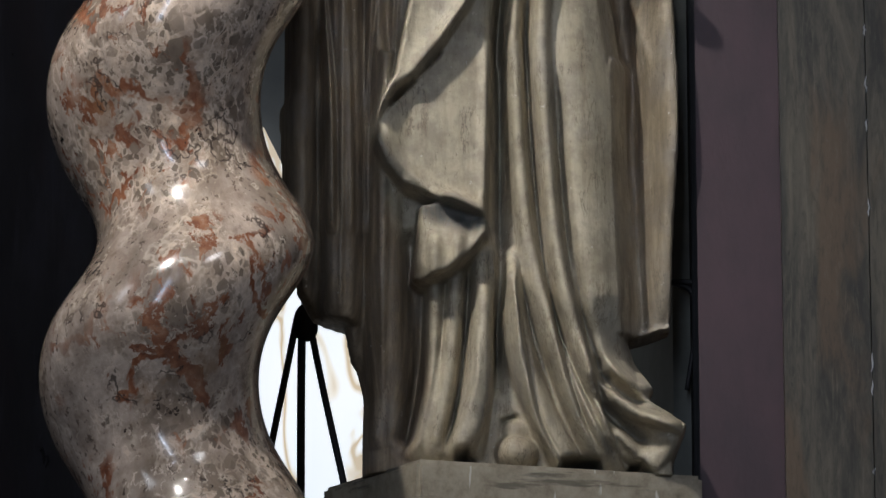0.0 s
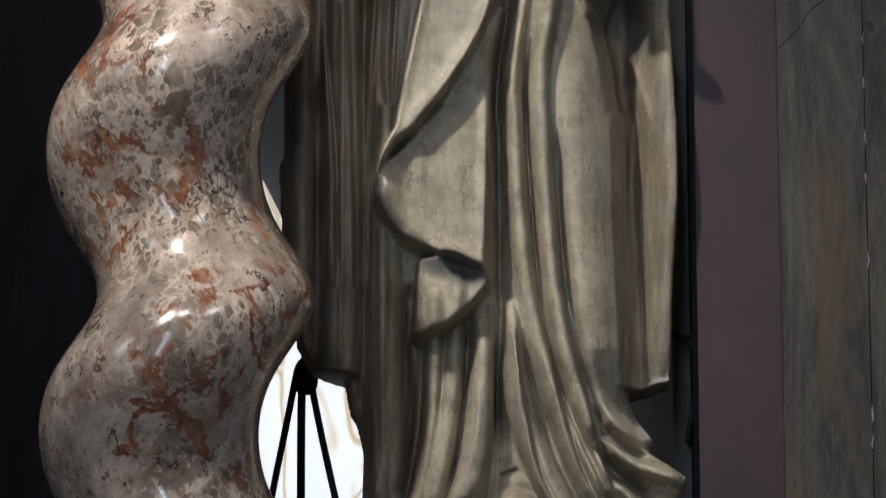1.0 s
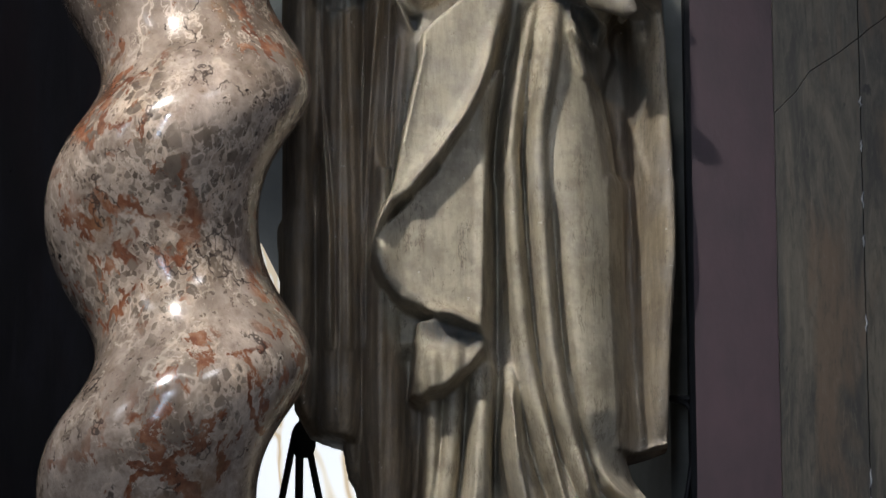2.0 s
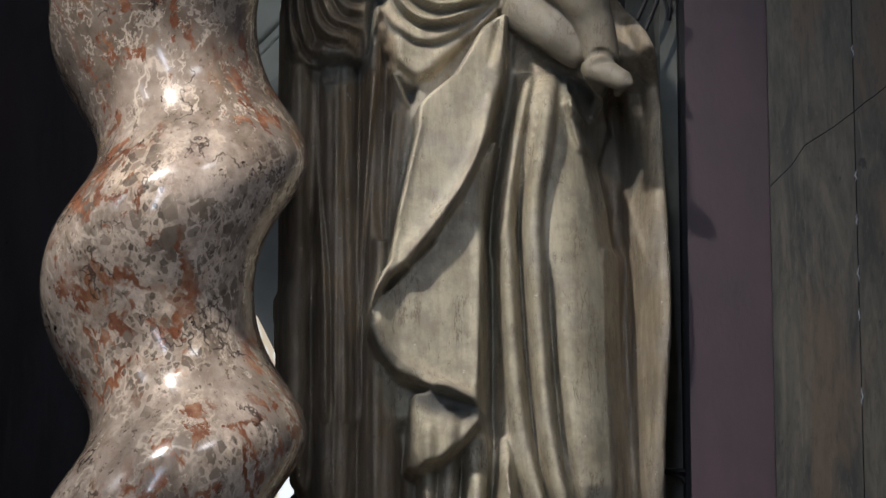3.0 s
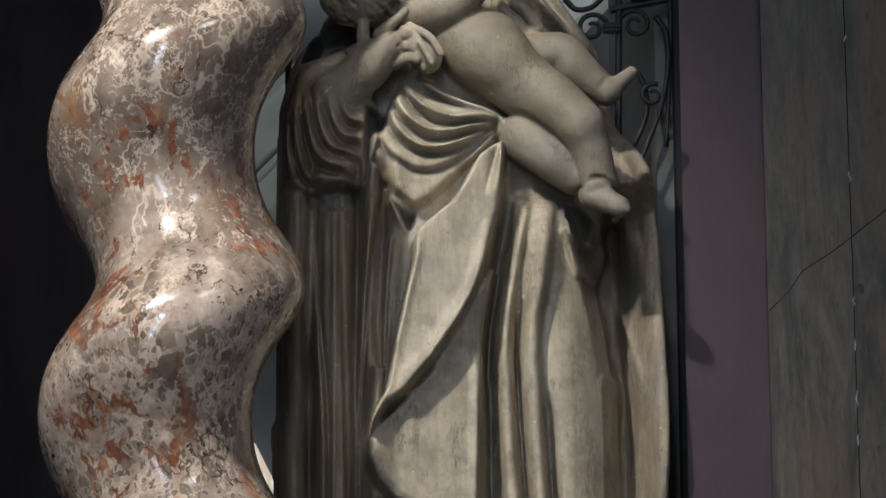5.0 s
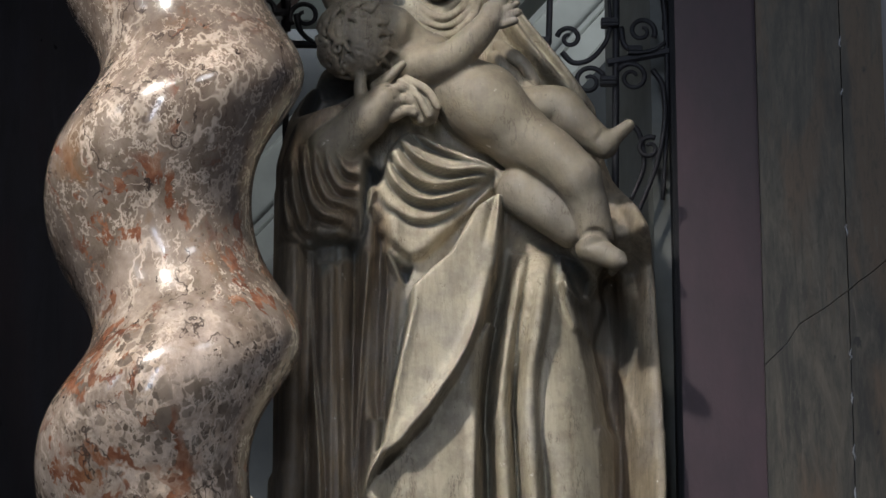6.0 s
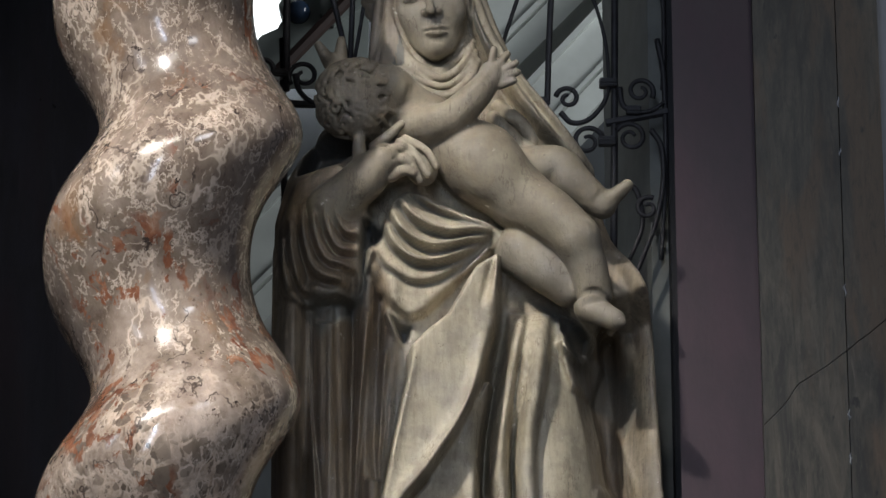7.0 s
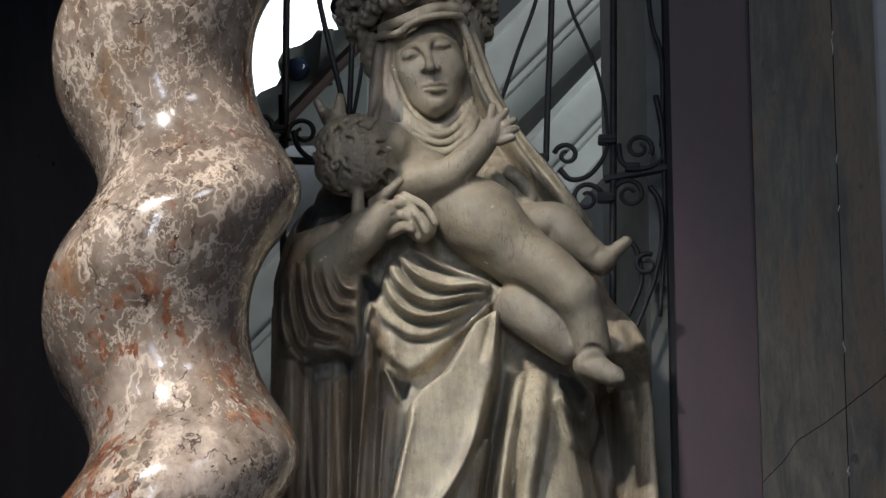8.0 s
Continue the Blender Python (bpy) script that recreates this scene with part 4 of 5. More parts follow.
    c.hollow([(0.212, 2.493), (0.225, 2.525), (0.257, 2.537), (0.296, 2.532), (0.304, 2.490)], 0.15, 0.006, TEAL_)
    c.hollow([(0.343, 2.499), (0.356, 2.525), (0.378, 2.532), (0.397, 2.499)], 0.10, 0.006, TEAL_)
    c.hollow([(0.104, 2.500), (0.109, 2.603), (0.139, 2.614), (0.182, 2.500)], 0.05, 0.006, None)
    return c


def at_face(x, y, off, lean=0.41):
    """A place on the head: x and y in thousandths of the head's own grid, off towards the viewer."""
    return ((0.007, 6.850, 4.289)[0] + (x - 765) * 0.001087, 7.0 + off, (0.007, 6.850, 4.289)[2] - (y - 115) * 0.001165 + (off + 0.15) * lean)


def figure():
    cloth = robes()
    s = Carving(cloth)
    SKIN, CLOTH, HAIR, FACE, GAP_SHADE, VEIL_SHADE = 1, 2, 3, 4, 5, 6
    # shoe on the plinth
    s.lump((0.136, 6.870, 2.539), (0.0461, 0.07, 0.0395), 0.006, CLOTH)
    s.lump((0.137, 6.880, 2.582), (0.0362, 0.05, 0.0285), 0.006, CLOTH)
    s.lump((0.398, 7.020, 2.525), (0.0285, 0.04, 0.0176), 0.006, CLOTH)
    # head, neck and veil
    s.lump((0.011, 7.000, 4.429), (0.1010, 0.088, 0.1153), 0.02, CLOTH)
    s.lump((0.013, 6.980, 4.217), (0.0790, 0.066, 0.0768), 0.02, CLOTH)
    forms = ((763, 104, -0.070, 65, 0.083, 84), (767, 158, -0.088, 50, 0.060, 58))
    for x, y, off, rx, ry, rz in forms:
        s.lump(at_face(x, y, off, 0), (rx * 0.001087, ry, rz * 0.001165), 0.016, FACE)

    def skin(x, y, off=0.0):
        """On the face's own surface, moved off outwards (minus) or inwards."""
        d = min(c - ry * math.sqrt(max(0.0, 1 - ((x - a) / rx) ** 2 - ((y - b) / rz) ** 2)) for a, b, c, rx, ry, rz in forms)
        p = at_face(x, y, d + off, 0)
        return (p[0], p[1], p[2] + off * 0.41)

    s.lump(skin(770, 186, 0.006), (0.0165, 0.016, 0.0132), 0.020, FACE)
    for cx, cy in ((722, 124), (803, 116)):
        s.lump(skin(cx, cy, 0.012), (0.0220, 0.018, 0.0241), 0.03, FACE)
    for ex, ey, turn in ((724, 91, 14), (783, 76, 14)):
        s.lump(skin(ex, ey - 1, -0.009), (0.0231, 0.021, 0.0132), 0.010, FACE, turn, True)
        s.lump(skin(ex, ey + 2, 0.0085), (0.0187, 0.0125, 0.0110), 0.003, FACE, turn)
        s.limb(skin(ex - 14, ey + 8, 0.0), skin(ex + 13, ey + 2, 0.0), 0.0024, None, 0.002, FACE, True)
    s.chain([skin(700, 90, 0.004), skin(718, 76, 0.001), skin(738, 76, 0.0), skin(748, 88, -0.002)], 0.0040, 0.0049, 0.009, FACE)
    s.chain([skin(756, 82, -0.002), skin(764, 68, 0.0), skin(782, 59, 0.001), skin(806, 62, 0.004)], 0.0049, 0.0040, 0.009, FACE)
    s.chain([skin(751, 74, 0.002), skin(756, 96, -0.006), skin(761, 119, -0.019)], 0.0066, 0.0088, 0.007, FACE)
    s.lump(skin(751, 123, -0.004), (0.0077, 0.012, 0.0071), 0.006, FACE)
    s.lump(skin(773, 121, -0.004), (0.0077, 0.012, 0.0071), 0.006, FACE)
    s.lump(skin(757, 131, -0.010), (0.0049, 0.007, 0.0038), 0.003, FACE, 0, True)
    s.lump(skin(768, 130, -0.010), (0.0049, 0.007, 0.0038), 0.003, FACE, 0, True)
    s.chain([skin(749, 153, 0.001), skin(762, 148, -0.002), skin(770, 149.5, -0.0015), skin(777, 146, -0.003), skin(791, 147, 0.001)], 0.0050, 0.0042, 0.003, FACE)
    s.chain([skin(756, 159, 0.001), skin(772, 161, -0.005), skin(788, 155, 0.001)], 0.0066, 0.0056, 0.003, FACE)
    s.limb(skin(749, 156, -0.002), skin(770, 154.5, -0.006), 0.0029, None, 0.002, FACE, True)
    s.limb(skin(770, 154.5, -0.006), skin(792, 152, -0.002), 0.0029, None, 0.002, FACE, True)
    s.lump(skin(771, 171, -0.007), (0.0143, 0.009, 0.0055), 0.008, FACE, 0, True)
    # hollow between face and cloth
    for off, r in ((-0.150, 0.0099), (-0.136, 0.0088), (-0.122, 0.0077), (-0.110, 0.0066), (-0.098, 0.0055)):
        rim = smooth_path([at_face(x, y, off) for x, y in ((694, 66), (692, 100), (699, 142), (722, 190), (745, 210), (770, 219), (794, 208), (814, 188), (832, 142), (836, 100), (830, 62))], 3)
        for a, b in zip(rim[:-1], rim[1:]):
            s.limb(a, b, r, None, 0.004, CLOTH, True)
    # folds of the wimple under the chin
    for a, b, c, d, e, y, r in (
            ((709, 150), (724, 194), (776, 229), (818, 200), (834, 148), -0.106, 0.0071),
            ((706, 176), (722, 212), (778, 244), (822, 216), (838, 176), -0.122, 0.0082),
            ((700, 205), (720, 236), (782, 259), (826, 232), (842, 198), -0.132, 0.0071),
            ((698, 222), (722, 254), (786, 275), (830, 248), (846, 214), -0.138, 0.0088)):
        s.chain([at_face(*a, y + 0.045), at_face(*b, y + 0.012), at_face(*c, y), at_face(*d, y + 0.012), at_face(*e, y + 0.045)], r, None, 0.0025, CLOTH)
    # gaps between veil and wimple, their shade painted in as dark teal
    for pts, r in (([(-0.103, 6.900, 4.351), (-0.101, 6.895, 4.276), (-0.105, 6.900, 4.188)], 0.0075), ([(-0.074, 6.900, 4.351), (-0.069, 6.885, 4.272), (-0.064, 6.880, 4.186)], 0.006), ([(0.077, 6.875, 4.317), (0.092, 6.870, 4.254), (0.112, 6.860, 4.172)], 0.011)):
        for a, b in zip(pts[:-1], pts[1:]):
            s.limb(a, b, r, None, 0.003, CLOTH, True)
            s.shade_line(a, b, r + 0.007, GAP_SHADE)
    # edges and pleats of the veil
    for pts, r0, r1 in (
            ([(-0.078, 6.910, 4.368), (-0.085, 6.905, 4.292), (-0.082, 6.905, 4.219), (-0.075, 6.910, 4.153)], 0.0088, 0.0088),
            ([(-0.067, 6.930, 4.358), (-0.068, 6.920, 4.298), (-0.060, 6.915, 4.235), (-0.053, 6.920, 4.188)], 0.0066, 0.0066),
            ([(-0.095, 6.930, 4.381), (-0.105, 6.925, 4.312), (-0.112, 6.930, 4.216), (-0.121, 6.940, 4.145)], 0.0110, 0.0121)):
        s.chain(pts, r0, r1, 0.006, CLOTH)
    for pts, r0, r1 in (
            ([(-0.099, 6.900, 4.369), (-0.060, 6.865, 4.364), (-0.037, 6.850, 4.378), (-0.010, 6.845, 4.388), (0.029, 6.845, 4.395), (0.061, 6.860, 4.399), (0.077, 6.885, 4.395)], 0.0082, 0.0077),
            ([(-0.094, 6.900, 4.386), (-0.053, 6.865, 4.391), (0.013, 6.855, 4.414), (0.072, 6.880, 4.420)], 0.0110, 0.0110),
            ([(0.061, 6.875, 4.400), (0.084, 6.885, 4.350), (0.100, 6.895, 4.305), (0.118, 6.900, 4.254), (0.138, 6.905, 4.207)], 0.0088, 0.0099),
            ([(0.079, 6.905, 4.403), (0.104, 6.910, 4.336), (0.122, 6.915, 4.284), (0.150, 6.920, 4.218)], 0.0088, 0.0099)):
        s.chain(pts, r0, r1, 0.006, CLOTH)
    # veil's left strips browned: brown paint and the wreath's shadow in one tone
    for a, b, r in (((-0.130, 6.910, 4.405), (-0.144, 6.920, 4.176), 0.080), ((-0.088, 6.895, 4.349), (-0.080, 6.895, 4.185), 0.016)):
        s.shade_line(a, b, r, VEIL_SHADE)
    # wreath of roses
    rng = random.Random(4)
    for k in range(64):
        a = 2 * math.pi * k / 32 + rng.uniform(-0.08, 0.08)
        row = k // 32
        w = 0.115 + 0.012 * math.sin(3 * a) + 0.012 * row
        z = (0.007, 6.950, 4.446)[2] - 0.002 + row * 0.040 + rng.uniform(-0.008, 0.008) - 0.020 * abs(math.cos(a)) ** 2
        c = (-0.020 + w * math.cos(a) * 1.12, 6.975 + w * 0.98 * math.sin(a), z)
        r = rng.uniform(0.017, 0.024)
        s.lump(c, (r, r * 0.8, r), 0.004, HAIR)
        for m in range(5):
            g = 1.257 * m + a
            s.lump((c[0] + 0.62 * r * math.cos(a) + 0.62 * r * math.cos(g) * -math.sin(a), c[1] + 0.62 * r * math.sin(a) + 0.62 * r * math.cos(g) * math.cos(a), c[2] + 0.62 * r * math.sin(g)), (r * 0.42, r * 0.42, r * 0.42), 0.002, HAIR)
        s.lump((c[0] + 0.95 * r * math.cos(a), c[1] + 0.95 * r * math.sin(a), c[2]), (r * 0.3, r * 0.3, r * 0.3), 0.002, HAIR, 0, True)
    for k in range(16):
        t = k / 15
        c = at_face(642 + 10 * t + rng.uniform(-14, 14) * (1.2 - t), 25 + 108 * t, -0.03 + rng.uniform(-0.03, 0.02))
        r = rng.uniform(0.013, 0.018)
        s.lump(c, (r, r, r), 0.004, HAIR)
    # child: head, torso, limbs
    s.lump((-0.141, 6.790, 4.069), (0.082, 0.078, 0.076), 0.01, HAIR, -10)
    s.lump((-0.081, 6.790, 4.090), (0.054, 0.062, 0.050), 0.020, SKIN, -12)
    s.lump((-0.034, 6.785, 4.076), (0.016, 0.020, 0.018), 0.012, SKIN)
    crown, size = Vector((-0.141, 6.790, 4.069)), Vector((0.086, 0.082, 0.080))

    def on_head(x, z, off=0.0):
        """On the curly head: x and z in thousandths from its middle."""
        u, w = x / 86, z / 80
        q = math.sqrt(max(0.0, 1 - u * u - w * w))
        k = 1 if u * u + w * w < 1 else 1 / math.sqrt(u * u + w * w)
        return crown + Vector((u * k * size.x, -q * size.y - off, w * k * size.z))

    for k in range(110):
        x, z = rng.uniform(-84, 34), rng.uniform(-76, 72)
        if (x / 84) ** 2 + (z / 78) ** 2 > 0.97 or x > 30 - 0.25 * (z - 10) and z > -30:
            continue
        wave, lock = rng.uniform(0, 6.28), []
        for m in range(8):
            lock.append(on_head(x, z, 0.002 + 0.0005 * m))
            way = math.atan2(z - 46, x - 6) + 0.75 + 0.55 * math.sin(wave + 1.1 * m) + 0.12 * m
            x, z = x + 6.2 * math.cos(way), z + 6.2 * math.sin(way)
        s.chain(lock, 0.0070, 0.0042, 0.0016, HAIR, 2)
    for x, z, r in ((-66, -34, 11), (-52, -54, 11), (-28, -64, 11), (-4, -66, 11), (18, -58, 10), (-40, -38, 10)):
        start, hand = rng.uniform(0, 6.28), rng.choice((-1, 1))
        s.chain([on_head(x + r * (1 - 0.65 * m / 8) * math.cos(start + hand * m * 0.7), z + r * (1 - 0.65 * m / 8) * math.sin(start + hand * m * 0.7), 0.006) for m in range(9)], 0.0058, 0.0042, 0.0016, HAIR, 2)
    for a, b in (((-0.197, 6.800, 4.153), (-0.220, 6.790, 4.187)), ((-0.177, 6.800, 4.161), (-0.175, 6.790, 4.197)), ((-0.191, 6.800, 4.153), (-0.210, 6.770, 4.161))):
        s.limb(a, b, 0.0150, 0.0085, 0.008, HAIR)
    s.limb((-0.065, 6.810, 4.082), (-0.009, 6.810, 4.040), 0.0439, 0.0505, 0.02)
    s.limb((0.007, 6.820, 4.020), (0.101, 6.810, 3.946), 0.0571, 0.0724, 0.03)
    s.limb((0.101, 6.810, 3.946), (0.173, 6.810, 3.876), 0.0746, 0.0637, 0.03)
    s.lump((0.120, 6.765, 3.917), (0.0724, 0.04, 0.0549), 0.03, SKIN, -40)
    s.chain([(-0.034, 6.785, 4.014), (0.035, 6.755, 4.018), (0.088, 6.750, 4.064), (0.115, 6.755, 4.100)], 0.041, 0.0245, 0.012, SKIN)
    s.lump((0.123, 6.755, 4.115), (0.026, 0.019, 0.026), 0.008)
    for a, b in (((0.119, 6.752, 4.123), (0.126, 6.742, 4.160)), ((0.130, 6.752, 4.123), (0.152, 6.742, 4.150)), ((0.139, 6.752, 4.114), (0.168, 6.742, 4.131)), ((0.141, 6.752, 4.102), (0.172, 6.742, 4.112)), ((0.139, 6.752, 4.090), (0.165, 6.742, 4.094))):
        s.limb(a, b, 0.0098, 0.0072, 0.003)
    s.limb((0.092, 6.722, 4.100), (0.125, 6.722, 4.065), 0.0030, None, 0.003, SKIN, True)
    s.chain([(0.173, 6.800, 3.873), (0.232, 6.775, 3.830), (0.284, 6.760, 3.779)], 0.0593, 0.0461, 0.015, SKIN)
    s.chain([(0.284, 6.760, 3.773), (0.307, 6.775, 3.721), (0.320, 6.785, 3.661)], 0.0417, 0.0329, 0.012, SKIN)
    s.limb((0.306, 6.775, 3.641), (0.355, 6.755, 3.611), 0.0285, 0.0209, 0.012)
    s.chain([(0.178, 6.830, 3.772), (0.227, 6.815, 3.727), (0.270, 6.820, 3.692)], 0.0505, 0.0373, 0.012, SKIN)
    s.chain([(0.191, 6.860, 3.952), (0.252, 6.850, 3.954), (0.282, 6.850, 3.919)], 0.0439, 0.0373, 0.010, SKIN)
    s.chain([(0.274, 6.850, 3.925), (0.313, 6.850, 3.895), (0.340, 6.850, 3.872)], 0.0395, 0.0263, 0.010, SKIN)
    s.limb((0.343, 6.845, 3.874), (0.388, 6.835, 3.910), 0.0198, 0.0121, 0.010)
    for pts, r in (([(0.273, 3.653), (0.316, 3.668), (0.354, 3.650)], 0.0026),):
        s.crease(pts, r)
    for a, q, r in (((0.087, 6.742, 3.851), (0.160, 6.732, 3.827), 0.0033), ((0.163, 6.738, 3.797), (0.203, 6.750, 3.744), 0.0044), ((0.246, 6.715, 3.732), (0.275, 6.705, 3.784), 0.0033), ((0.289, 6.745, 3.637), (0.338, 6.750, 3.653), 0.0033), ((0.251, 6.800, 3.964), (0.239, 6.800, 3.902), 0.0033), ((0.311, 6.815, 3.855), (0.336, 6.820, 3.891), 0.0027), ((0.095, 6.715, 3.989), (0.111, 6.715, 4.018), 0.0027)):
        s.limb(a, q, r, r, 0.010, SKIN, True)
    for k in range(5):
        s.lump(((0.365, 6.745, 3.606)[0] - 0.004 * k, 6.745 + 0.011 * k, (0.365, 6.745, 3.606)[2] - 0.003 * abs(k - 1)), (0.012 - 0.001 * k, 0.008, 0.009), 0.004)
    # folds of cloth between child and veil
    for pts in ([(0.125, 6.850, 4.055), (0.164, 6.850, 4.013), (0.214, 6.850, 3.972)], [(0.136, 6.860, 4.082), (0.181, 6.860, 4.047), (0.203, 6.860, 4.011)], [(0.097, 6.850, 4.031), (0.147, 6.850, 4.005), (0.180, 6.850, 3.981)]):
        s.chain(pts, 0.0154, 0.0132, 0.006, CLOTH)
    # hand with bunched cloth
    s.limb((-0.191, 6.790, 3.844), (-0.128, 6.755, 3.895), 0.050, 0.040, 0.015)
    s.limb((-0.128, 6.755, 3.895), (-0.088, 6.740, 3.929), 0.040, 0.033, 0.015)
    s.chain([(-0.130, 6.765, 3.921), (-0.137, 6.755, 3.953), (-0.137, 6.760, 3.990)], 0.0165, 0.0105, 0.010, SKIN)
    for pts in ([(-0.106, 6.742, 3.958), (-0.077, 6.728, 3.978), (-0.056, 6.725, 3.998)], [(-0.091, 6.742, 3.939), (-0.066, 6.728, 3.950), (-0.050, 6.725, 3.949)], [(-0.082, 6.742, 3.918), (-0.055, 6.728, 3.927), (-0.040, 6.725, 3.922)], [(-0.075, 6.742, 3.897), (-0.049, 6.728, 3.904), (-0.033, 6.725, 3.898)]):
        s.chain(pts, 0.0122, 0.0086, 0.0025, SKIN, 3)
    for a, b in (((-0.095, 6.718, 3.942), (-0.058, 6.710, 3.963)), ((-0.084, 6.718, 3.921), (-0.046, 6.710, 3.930)), ((-0.075, 6.718, 3.901), (-0.040, 6.710, 3.905))):
        s.limb(a, b, 0.0030, None, 0.002, SKIN, True)
    s.lump((-0.018, 6.765, 3.928), (0.0329, 0.03, 0.0439), 0.008, CLOTH, 20)
    for pts in ([(-0.059, 6.730, 3.963), (-0.026, 6.725, 3.934), (-0.004, 6.730, 3.896)], [(-0.048, 6.730, 3.970), (-0.009, 6.728, 3.947), (0.013, 6.735, 3.915)], [(-0.051, 6.730, 3.951), (-0.033, 6.728, 3.912), (-0.020, 6.735, 3.886)]):
        s.chain(pts, 0.0085, 0.0072, 0.003, CLOTH)
    # build
    place, quads, cell = s.surface()
    me = bpy.data.meshes.new("statue")
    me.vertices.add(len(place))
    me.vertices.foreach_set("co", place.astype(np.float32).ravel())
    me.loops.add(quads.size)
    me.loops.foreach_set("vertex_index", quads.astype(np.int32).ravel())
    me.polygons.add(len(quads))
    me.polygons.foreach_set("loop_start", np.arange(0, quads.size, 4, dtype=np.int32))
    me.polygons.foreach_set("use_smooth", np.ones(len(quads), bool))
    me.update(calc_edges=True)
    me.validate()
    tone = s.tone[tuple(cell.T)]
    colour = np.zeros((len(place), 4), np.float32)
    colour[:, 3] = 1
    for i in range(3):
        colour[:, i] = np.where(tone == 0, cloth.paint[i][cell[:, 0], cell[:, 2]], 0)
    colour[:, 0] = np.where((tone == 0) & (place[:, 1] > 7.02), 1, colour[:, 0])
    colour[:, 0] = np.where(tone == 3, 0.6, np.where(tone == 6, 0.8, np.where(tone == 2, 0.22, colour[:, 0])))
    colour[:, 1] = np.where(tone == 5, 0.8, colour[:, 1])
    colour[:, 2] = np.where(tone == 1, 1, np.where(tone == 4, 0.75, colour[:, 2]))
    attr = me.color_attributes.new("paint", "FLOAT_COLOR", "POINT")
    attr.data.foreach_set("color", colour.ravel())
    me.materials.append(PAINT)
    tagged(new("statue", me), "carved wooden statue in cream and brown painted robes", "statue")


figure()


# ---------- grille ----------
def spiral(cx, cz, y, r, start, turns, hand=1, steps=30):
    """Points of a scroll that winds in towards its eye."""
    out = []
    for k in range(steps + 1):
        t = k / steps
        a = radians(start) + hand * t * turns * 2 * math.pi
        q = r * (1 - 0.72 * t)
        out.append((cx + q * math.cos(a), y, cz + q * math.sin(a)))
    return out


def collar(p, w, h):
    bm = bmesh.new()
    for k in (-1, 0, 1):
        box((p[0] - w, p[1] - 0.016 + 0.002 * abs(k), p[2] + k * h * 0.62 - h * 0.28), (p[0] + w, p[1] + 0.016 - 0.002 * abs(k), p[2] + k * h * 0.62 + h * 0.28), 0.002, bm)
    return bm


def grille():
    ob = new("window_grille")
    tagged(ob, "black wrought-iron grille with scrolls behind the statue", "grille")

    def bar(pts, r, flat=0.8):
        part("bar", tube(smooth_path(pts, 8), r, sides=8, flat=flat), IRON, ob, smooth=True)

    def scroll(pts, r=0.006):
        part("scroll", tube(pts, lambda t: r * (1.1 - 0.35 * t), sides=8), IRON, ob, smooth=True)

    # uprights and slanting rods, upper field
    bar([(-0.310, 7.400, 5.061), (-0.308, 7.400, 4.314)], 0.0078)
    bar([(-0.260, 7.400, 4.817), (-0.238, 7.400, 4.656), (-0.187, 7.400, 4.430), (-0.166, 7.400, 4.329)], 0.0062)
    bar([(-0.158, 7.410, 4.997), (-0.167, 7.410, 4.528), (-0.173, 7.410, 4.346)], 0.0062)
    bar([(-0.119, 7.420, 4.745), (-0.145, 7.420, 4.506), (-0.166, 7.420, 4.375)], 0.0042)
    bar([(0.258, 7.400, 4.750), (0.228, 7.400, 4.637), (0.191, 7.400, 4.531), (0.154, 7.400, 4.413), (0.123, 7.400, 4.316)], 0.0044)
    bar([(0.277, 7.410, 5.066), (0.268, 7.410, 4.661), (0.257, 7.410, 4.424), (0.252, 7.410, 4.288)], 0.0068)
    bar([(0.293, 7.420, 4.718), (0.312, 7.420, 4.638), (0.338, 7.420, 4.572), (0.363, 7.420, 4.506), (0.380, 7.420, 4.428), (0.386, 7.420, 4.344)], 0.0040)
    bar([(0.409, 7.410, 5.066), (0.398, 7.410, 4.398), (0.388, 7.410, 3.863)], 0.0078)
    bar([(0.460, 7.410, 4.929), (0.481, 7.410, 4.634), (0.502, 7.410, 4.542), (0.505, 7.410, 4.450), (0.500, 7.410, 4.320)], 0.0050)
    # lower field, seen beside the column
    bar([(-0.300, 7.400, 2.887), (-0.320, 7.400, 2.781), (-0.349, 7.400, 2.630), (-0.368, 7.400, 2.503)], 0.0072)
    bar([(-0.288, 7.400, 2.898), (-0.289, 7.400, 2.735), (-0.288, 7.400, 2.446)], 0.0085)
    bar([(-0.273, 7.400, 2.887), (-0.244, 7.400, 2.746), (-0.197, 7.400, 2.536), (-0.178, 7.400, 2.446)], 0.0072)
    bar([(-0.318, 7.420, 4.442), (-0.295, 7.420, 3.450), (-0.283, 7.420, 2.878)], 0.0072)
    part("boss", tube(smooth_path([(-0.280, 7.400, 2.922), (-0.281, 7.400, 2.896), (-0.281, 7.400, 2.865), (-0.282, 7.400, 2.847)], 5), lambda t: 0.010 + 0.016 * math.sin(math.pi * t) ** 0.7, sides=12), IRON, ob, smooth=True)
    # cross bars
    part("rail", tube([(0.377, 7.410, 4.245), (0.525, 7.410, 4.274)], 0.0095, sides=6), IRON, ob)
    part("rail", tube([(-0.398, 7.410, 4.291), (-0.235, 7.410, 4.287)], 0.0095, sides=6), IRON, ob)
    part("rail", tube([(-0.463, 7.420, 2.500), (0.546, 7.420, 2.500)], 0.012, sides=6), IRON, ob)
    part("rail", tube([(0.413, 7.420, 2.973), (0.541, 7.420, 2.973)], 0.006, sides=6), IRON, ob)
    # scrolls
    k = 1 / 880
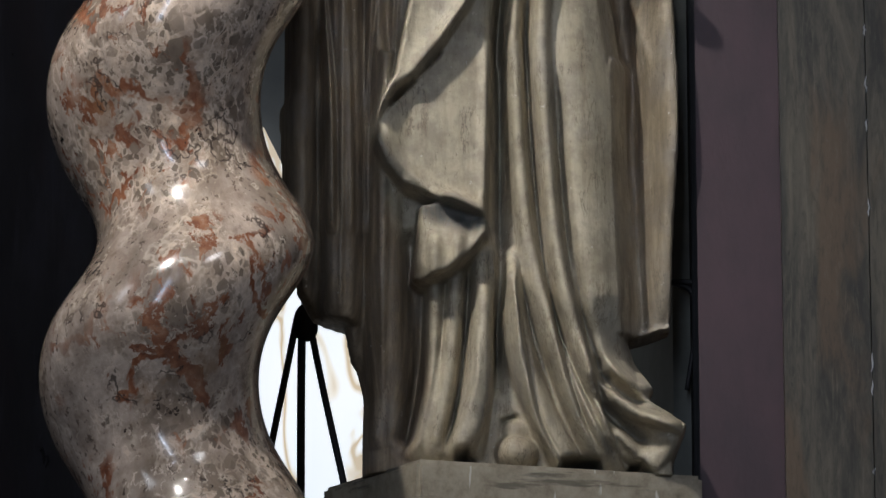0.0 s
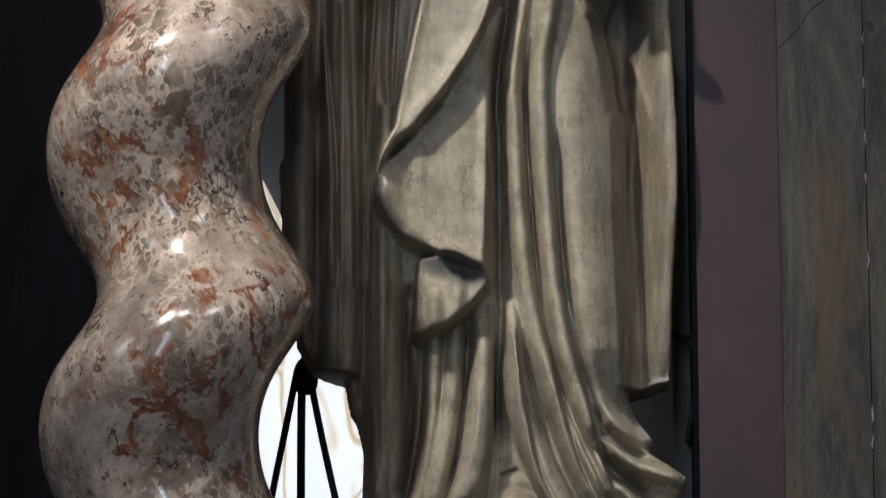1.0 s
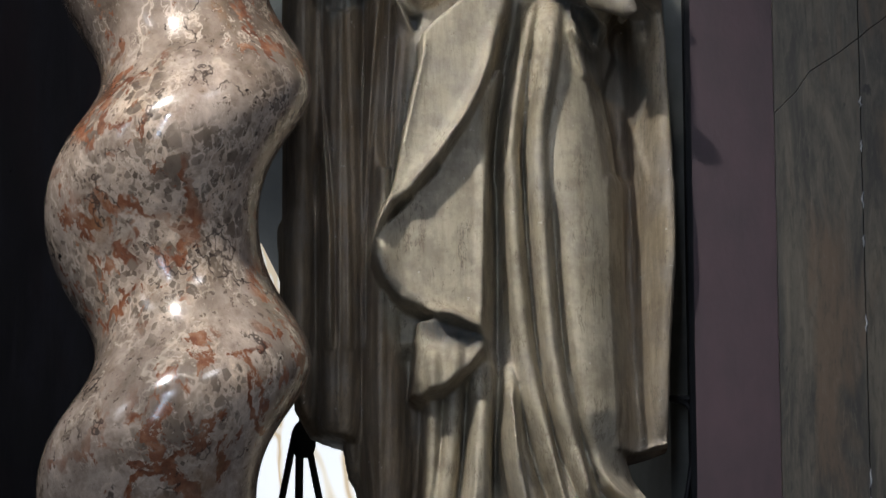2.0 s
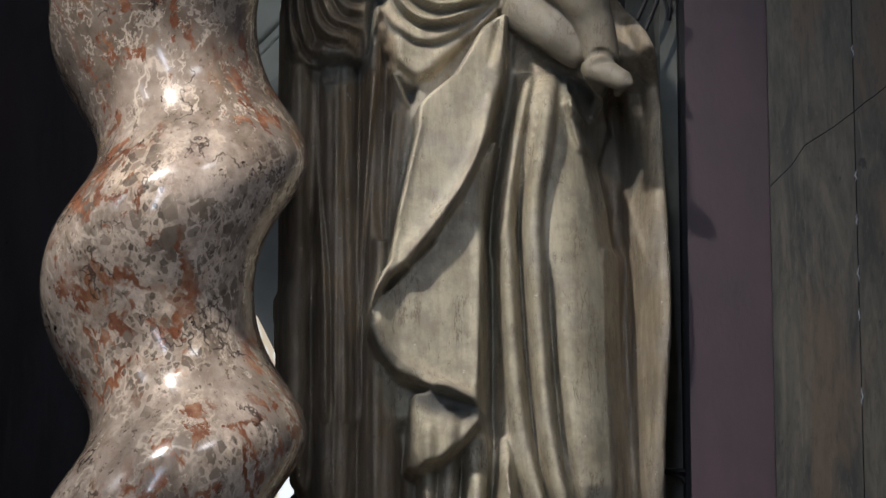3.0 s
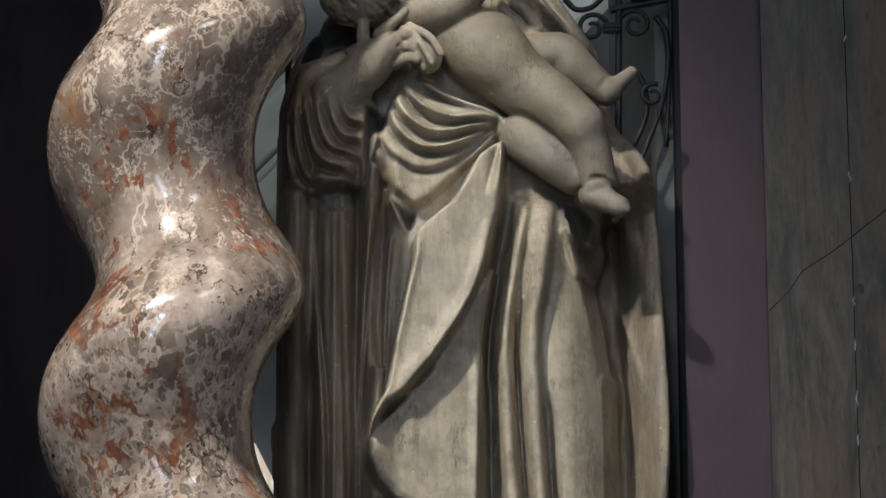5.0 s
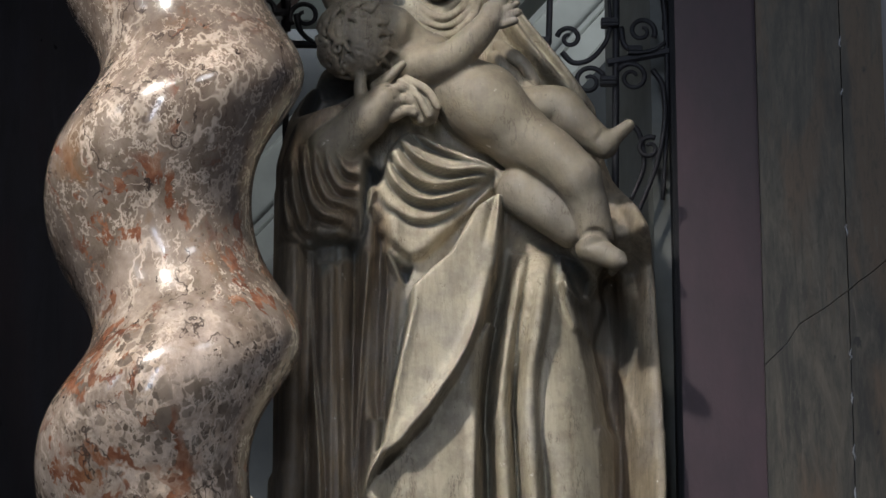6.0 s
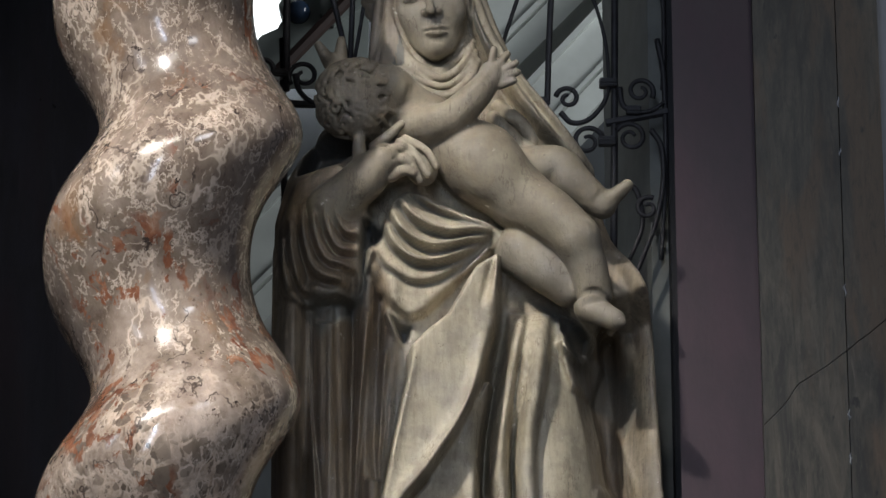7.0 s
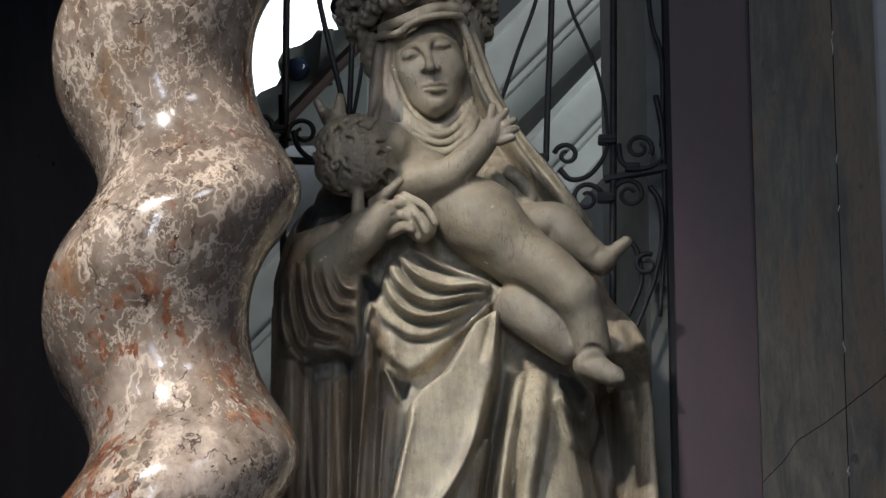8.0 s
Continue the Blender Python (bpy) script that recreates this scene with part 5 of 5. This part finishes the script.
    for x, y, r, start, turns, hand in (
            (470, 222, 27, -40, 1.25, 1), (545, 235, 34, 215, 1.3, -1), (1012, 275, 26, 170, 1.25, -1), (1140, 262, 30, -30, 1.3, 1),
            (1122, 345, 34, 150, 1.35, -1), (1046, 352, 34, 20, 1.3, 1), (1150, 470, 26, 60, 1.2, 1)):
        c = at_grille(x, y)
        scroll(spiral(c[0], c[2], c[1], 0.88 * r * k, start, turns, hand), 0.0055)
    for pts in ([(0.280, 7.400, 4.265), (0.304, 7.400, 4.242), (0.340, 7.400, 4.249), (0.371, 7.400, 4.284), (0.385, 7.400, 4.322)],
                [(0.407, 7.400, 4.322), (0.413, 7.400, 4.284), (0.437, 7.400, 4.267), (0.474, 7.400, 4.270), (0.501, 7.400, 4.288)]):
        scroll(smooth_path(pts, 8), 0.0062)
    for pts in (
                [(0.473, 7.400, 4.226), (0.494, 7.400, 4.188), (0.497, 7.400, 4.112), (0.481, 7.400, 4.023), (0.456, 7.400, 3.954), (0.428, 7.400, 3.885)],
                [(0.490, 7.410, 4.437), (0.503, 7.410, 4.346), (0.503, 7.410, 4.140), (0.490, 7.410, 3.938)],
                [(-0.290, 7.400, 4.352), (-0.279, 7.400, 4.314), (-0.250, 7.400, 4.288), (-0.204, 7.400, 4.280)],
                [(-0.338, 7.400, 4.336), (-0.349, 7.400, 4.297), (-0.373, 7.400, 4.284)],
                [(0.411, 7.410, 4.115), (0.441, 7.410, 4.089), (0.451, 7.410, 4.014), (0.423, 7.410, 3.938)],
                [(0.471, 7.420, 2.973), (0.512, 7.420, 2.949), (0.514, 7.420, 2.855), (0.498, 7.420, 2.749)]):
        scroll(smooth_path(pts, 8), 0.0062)
    for x, y, w in ((1084, 248, 17), (1080, 352, 16), (1128, 298, 14), (968, 282, 12), (503, 232, 14)):
        part("collar", collar(at_grille(x, y), w * k, 0.010), IRON, ob)
    # frame added at the opening's sides, near black to keep that strip dark
    part("frame", box((0.510, 7.39, 2.30), (0.545, 7.47, 5.2), 0.003), DARKIRON, ob)
    part("frame", box((-0.40, 7.39, 2.30), (-0.385, 7.47, 5.2), 0.003), DARKIRON, ob)


def at_grille(x, y):
    """A place on the grille's plane."""
    return (-0.0036 + (x - 765) * 0.001212, 7.40, 4.333 - (y - 247) * 0.001270)


grille()


# ---------- beyond ----------
def beyond():
    thing("window_1", prism([(-1.300, 1.600), (-0.249, 1.600), (-0.249, 3.684), (-0.459, 4.086), (-0.529, 4.187), (-0.593, 4.315), (-1.300, 4.665)], 11.86, 11.9), PAINTED_GLASS, "bright daylit lower window with faint ochre painting", "window", "structure")
    w = thing("window_2", box((-1.6, 11.86, 6.02), (-0.29, 11.9, 8.4)), GLASS_PANE, "bright daylit upper window of the chapel", "window", "structure")
    # sloping mouldings
    for name, a, b, r, mat, lab in (
            ("sloping_cornice", (-0.770, 10.500, 4.614), (0.633, 10.500, 6.107), 0.075, RIB, "pale moulded plaster rib slanting upwards"),
            ("sloping_cornice", (-0.098, 10.400, 4.846), (0.938, 10.400, 6.008), 0.06, RIB, "pale moulded plaster rib slanting upwards")):
        d = (Vector(b) - Vector(a))
        n = Vector((-d.z, 0, d.x)).normalized()
        ob = new(name)
        tagged(ob, lab, "cornice", "cornices")
        for off, half, proud in ((0, r, 0.0), (r * 1.12, r * 0.14, 0.03), (-r * 0.9, r * 0.10, 0.02), (-r * 1.5, r * 0.5, -0.03)):
            bm = bmesh.new()
            c0, c1 = Vector(a) + n * off, Vector(b) + n * off
            vs = []
            for c in (c0, c1):
                for s1 in (-1, 1):
                    for s2 in (-1, 1):
                        vs.append(bm.verts.new(c + n * half * s1 + Vector((0, 0.12 * s2 - proud, 0))))
            for f in ((0, 1, 3, 2), (4, 6, 7, 5), (0, 4, 5, 1), (2, 3, 7, 6), (0, 2, 6, 4), (1, 5, 7, 3)):
                bm.faces.new([vs[i] for i in f])
            bmesh.ops.recalc_face_normals(bm, faces=bm.faces)
            part("moulding", bm, mat, ob)
    # hanging lamp with glass drops before the upper window
    lamp = new("hanging_lamp")
    tagged(lamp, "grey-green lamp bracket with blue glass ball", "lamp")
    part("console", prism([(-0.538, 5.288), (-0.524, 5.384), (-0.488, 5.425), (-0.442, 5.446), (-0.426, 5.478), (-0.440, 5.520), (-0.422, 5.557), (-0.378, 5.570), (-0.345, 5.591), (-0.325, 5.619), (-0.266, 5.619), (-0.266, 5.655), (-0.286, 5.691), (-0.280, 5.766), (-0.181, 5.784), (-0.178, 5.288)], 9.96, 10.04), BRACKET, lamp)
    part("moulding", prism([(-0.319, 5.481), (-0.309, 5.612), (-0.276, 5.612), (-0.278, 5.499), (-0.212, 5.543), (-0.196, 5.508), (-0.278, 5.446)], 9.93, 9.958), BRACKET, lamp)
    bm = bmesh.new()
    bmesh.ops.create_uvsphere(bm, u_segments=24, v_segments=16, radius=0.030, matrix=Matrix.Translation((-0.259, 9.950, 5.688)))
    part("ball", bm, BLUEGLASS, lamp, "dark blue glass ball", smooth=True)
    bm = bmesh.new()
    bmesh.ops.create_uvsphere(bm, u_segments=24, v_segments=16, radius=0.036, matrix=Matrix.Translation((-0.382, 9.950, 5.493)))
    part("ball", bm, BLUEGLASS, lamp, "dark blue glass ball", smooth=True)
    part("chain", tube([(-0.22, 10.0, 5.8), (-0.22, 10.0, 9.0)], 0.008), BROWN, lamp, "thin dark chain")
    part("arm", tube([(-0.516, 9.900, 5.199), (-0.096, 9.900, 5.671)], 0.020, sides=8), BROWN, lamp, "dark brown slanting arm")


beyond()
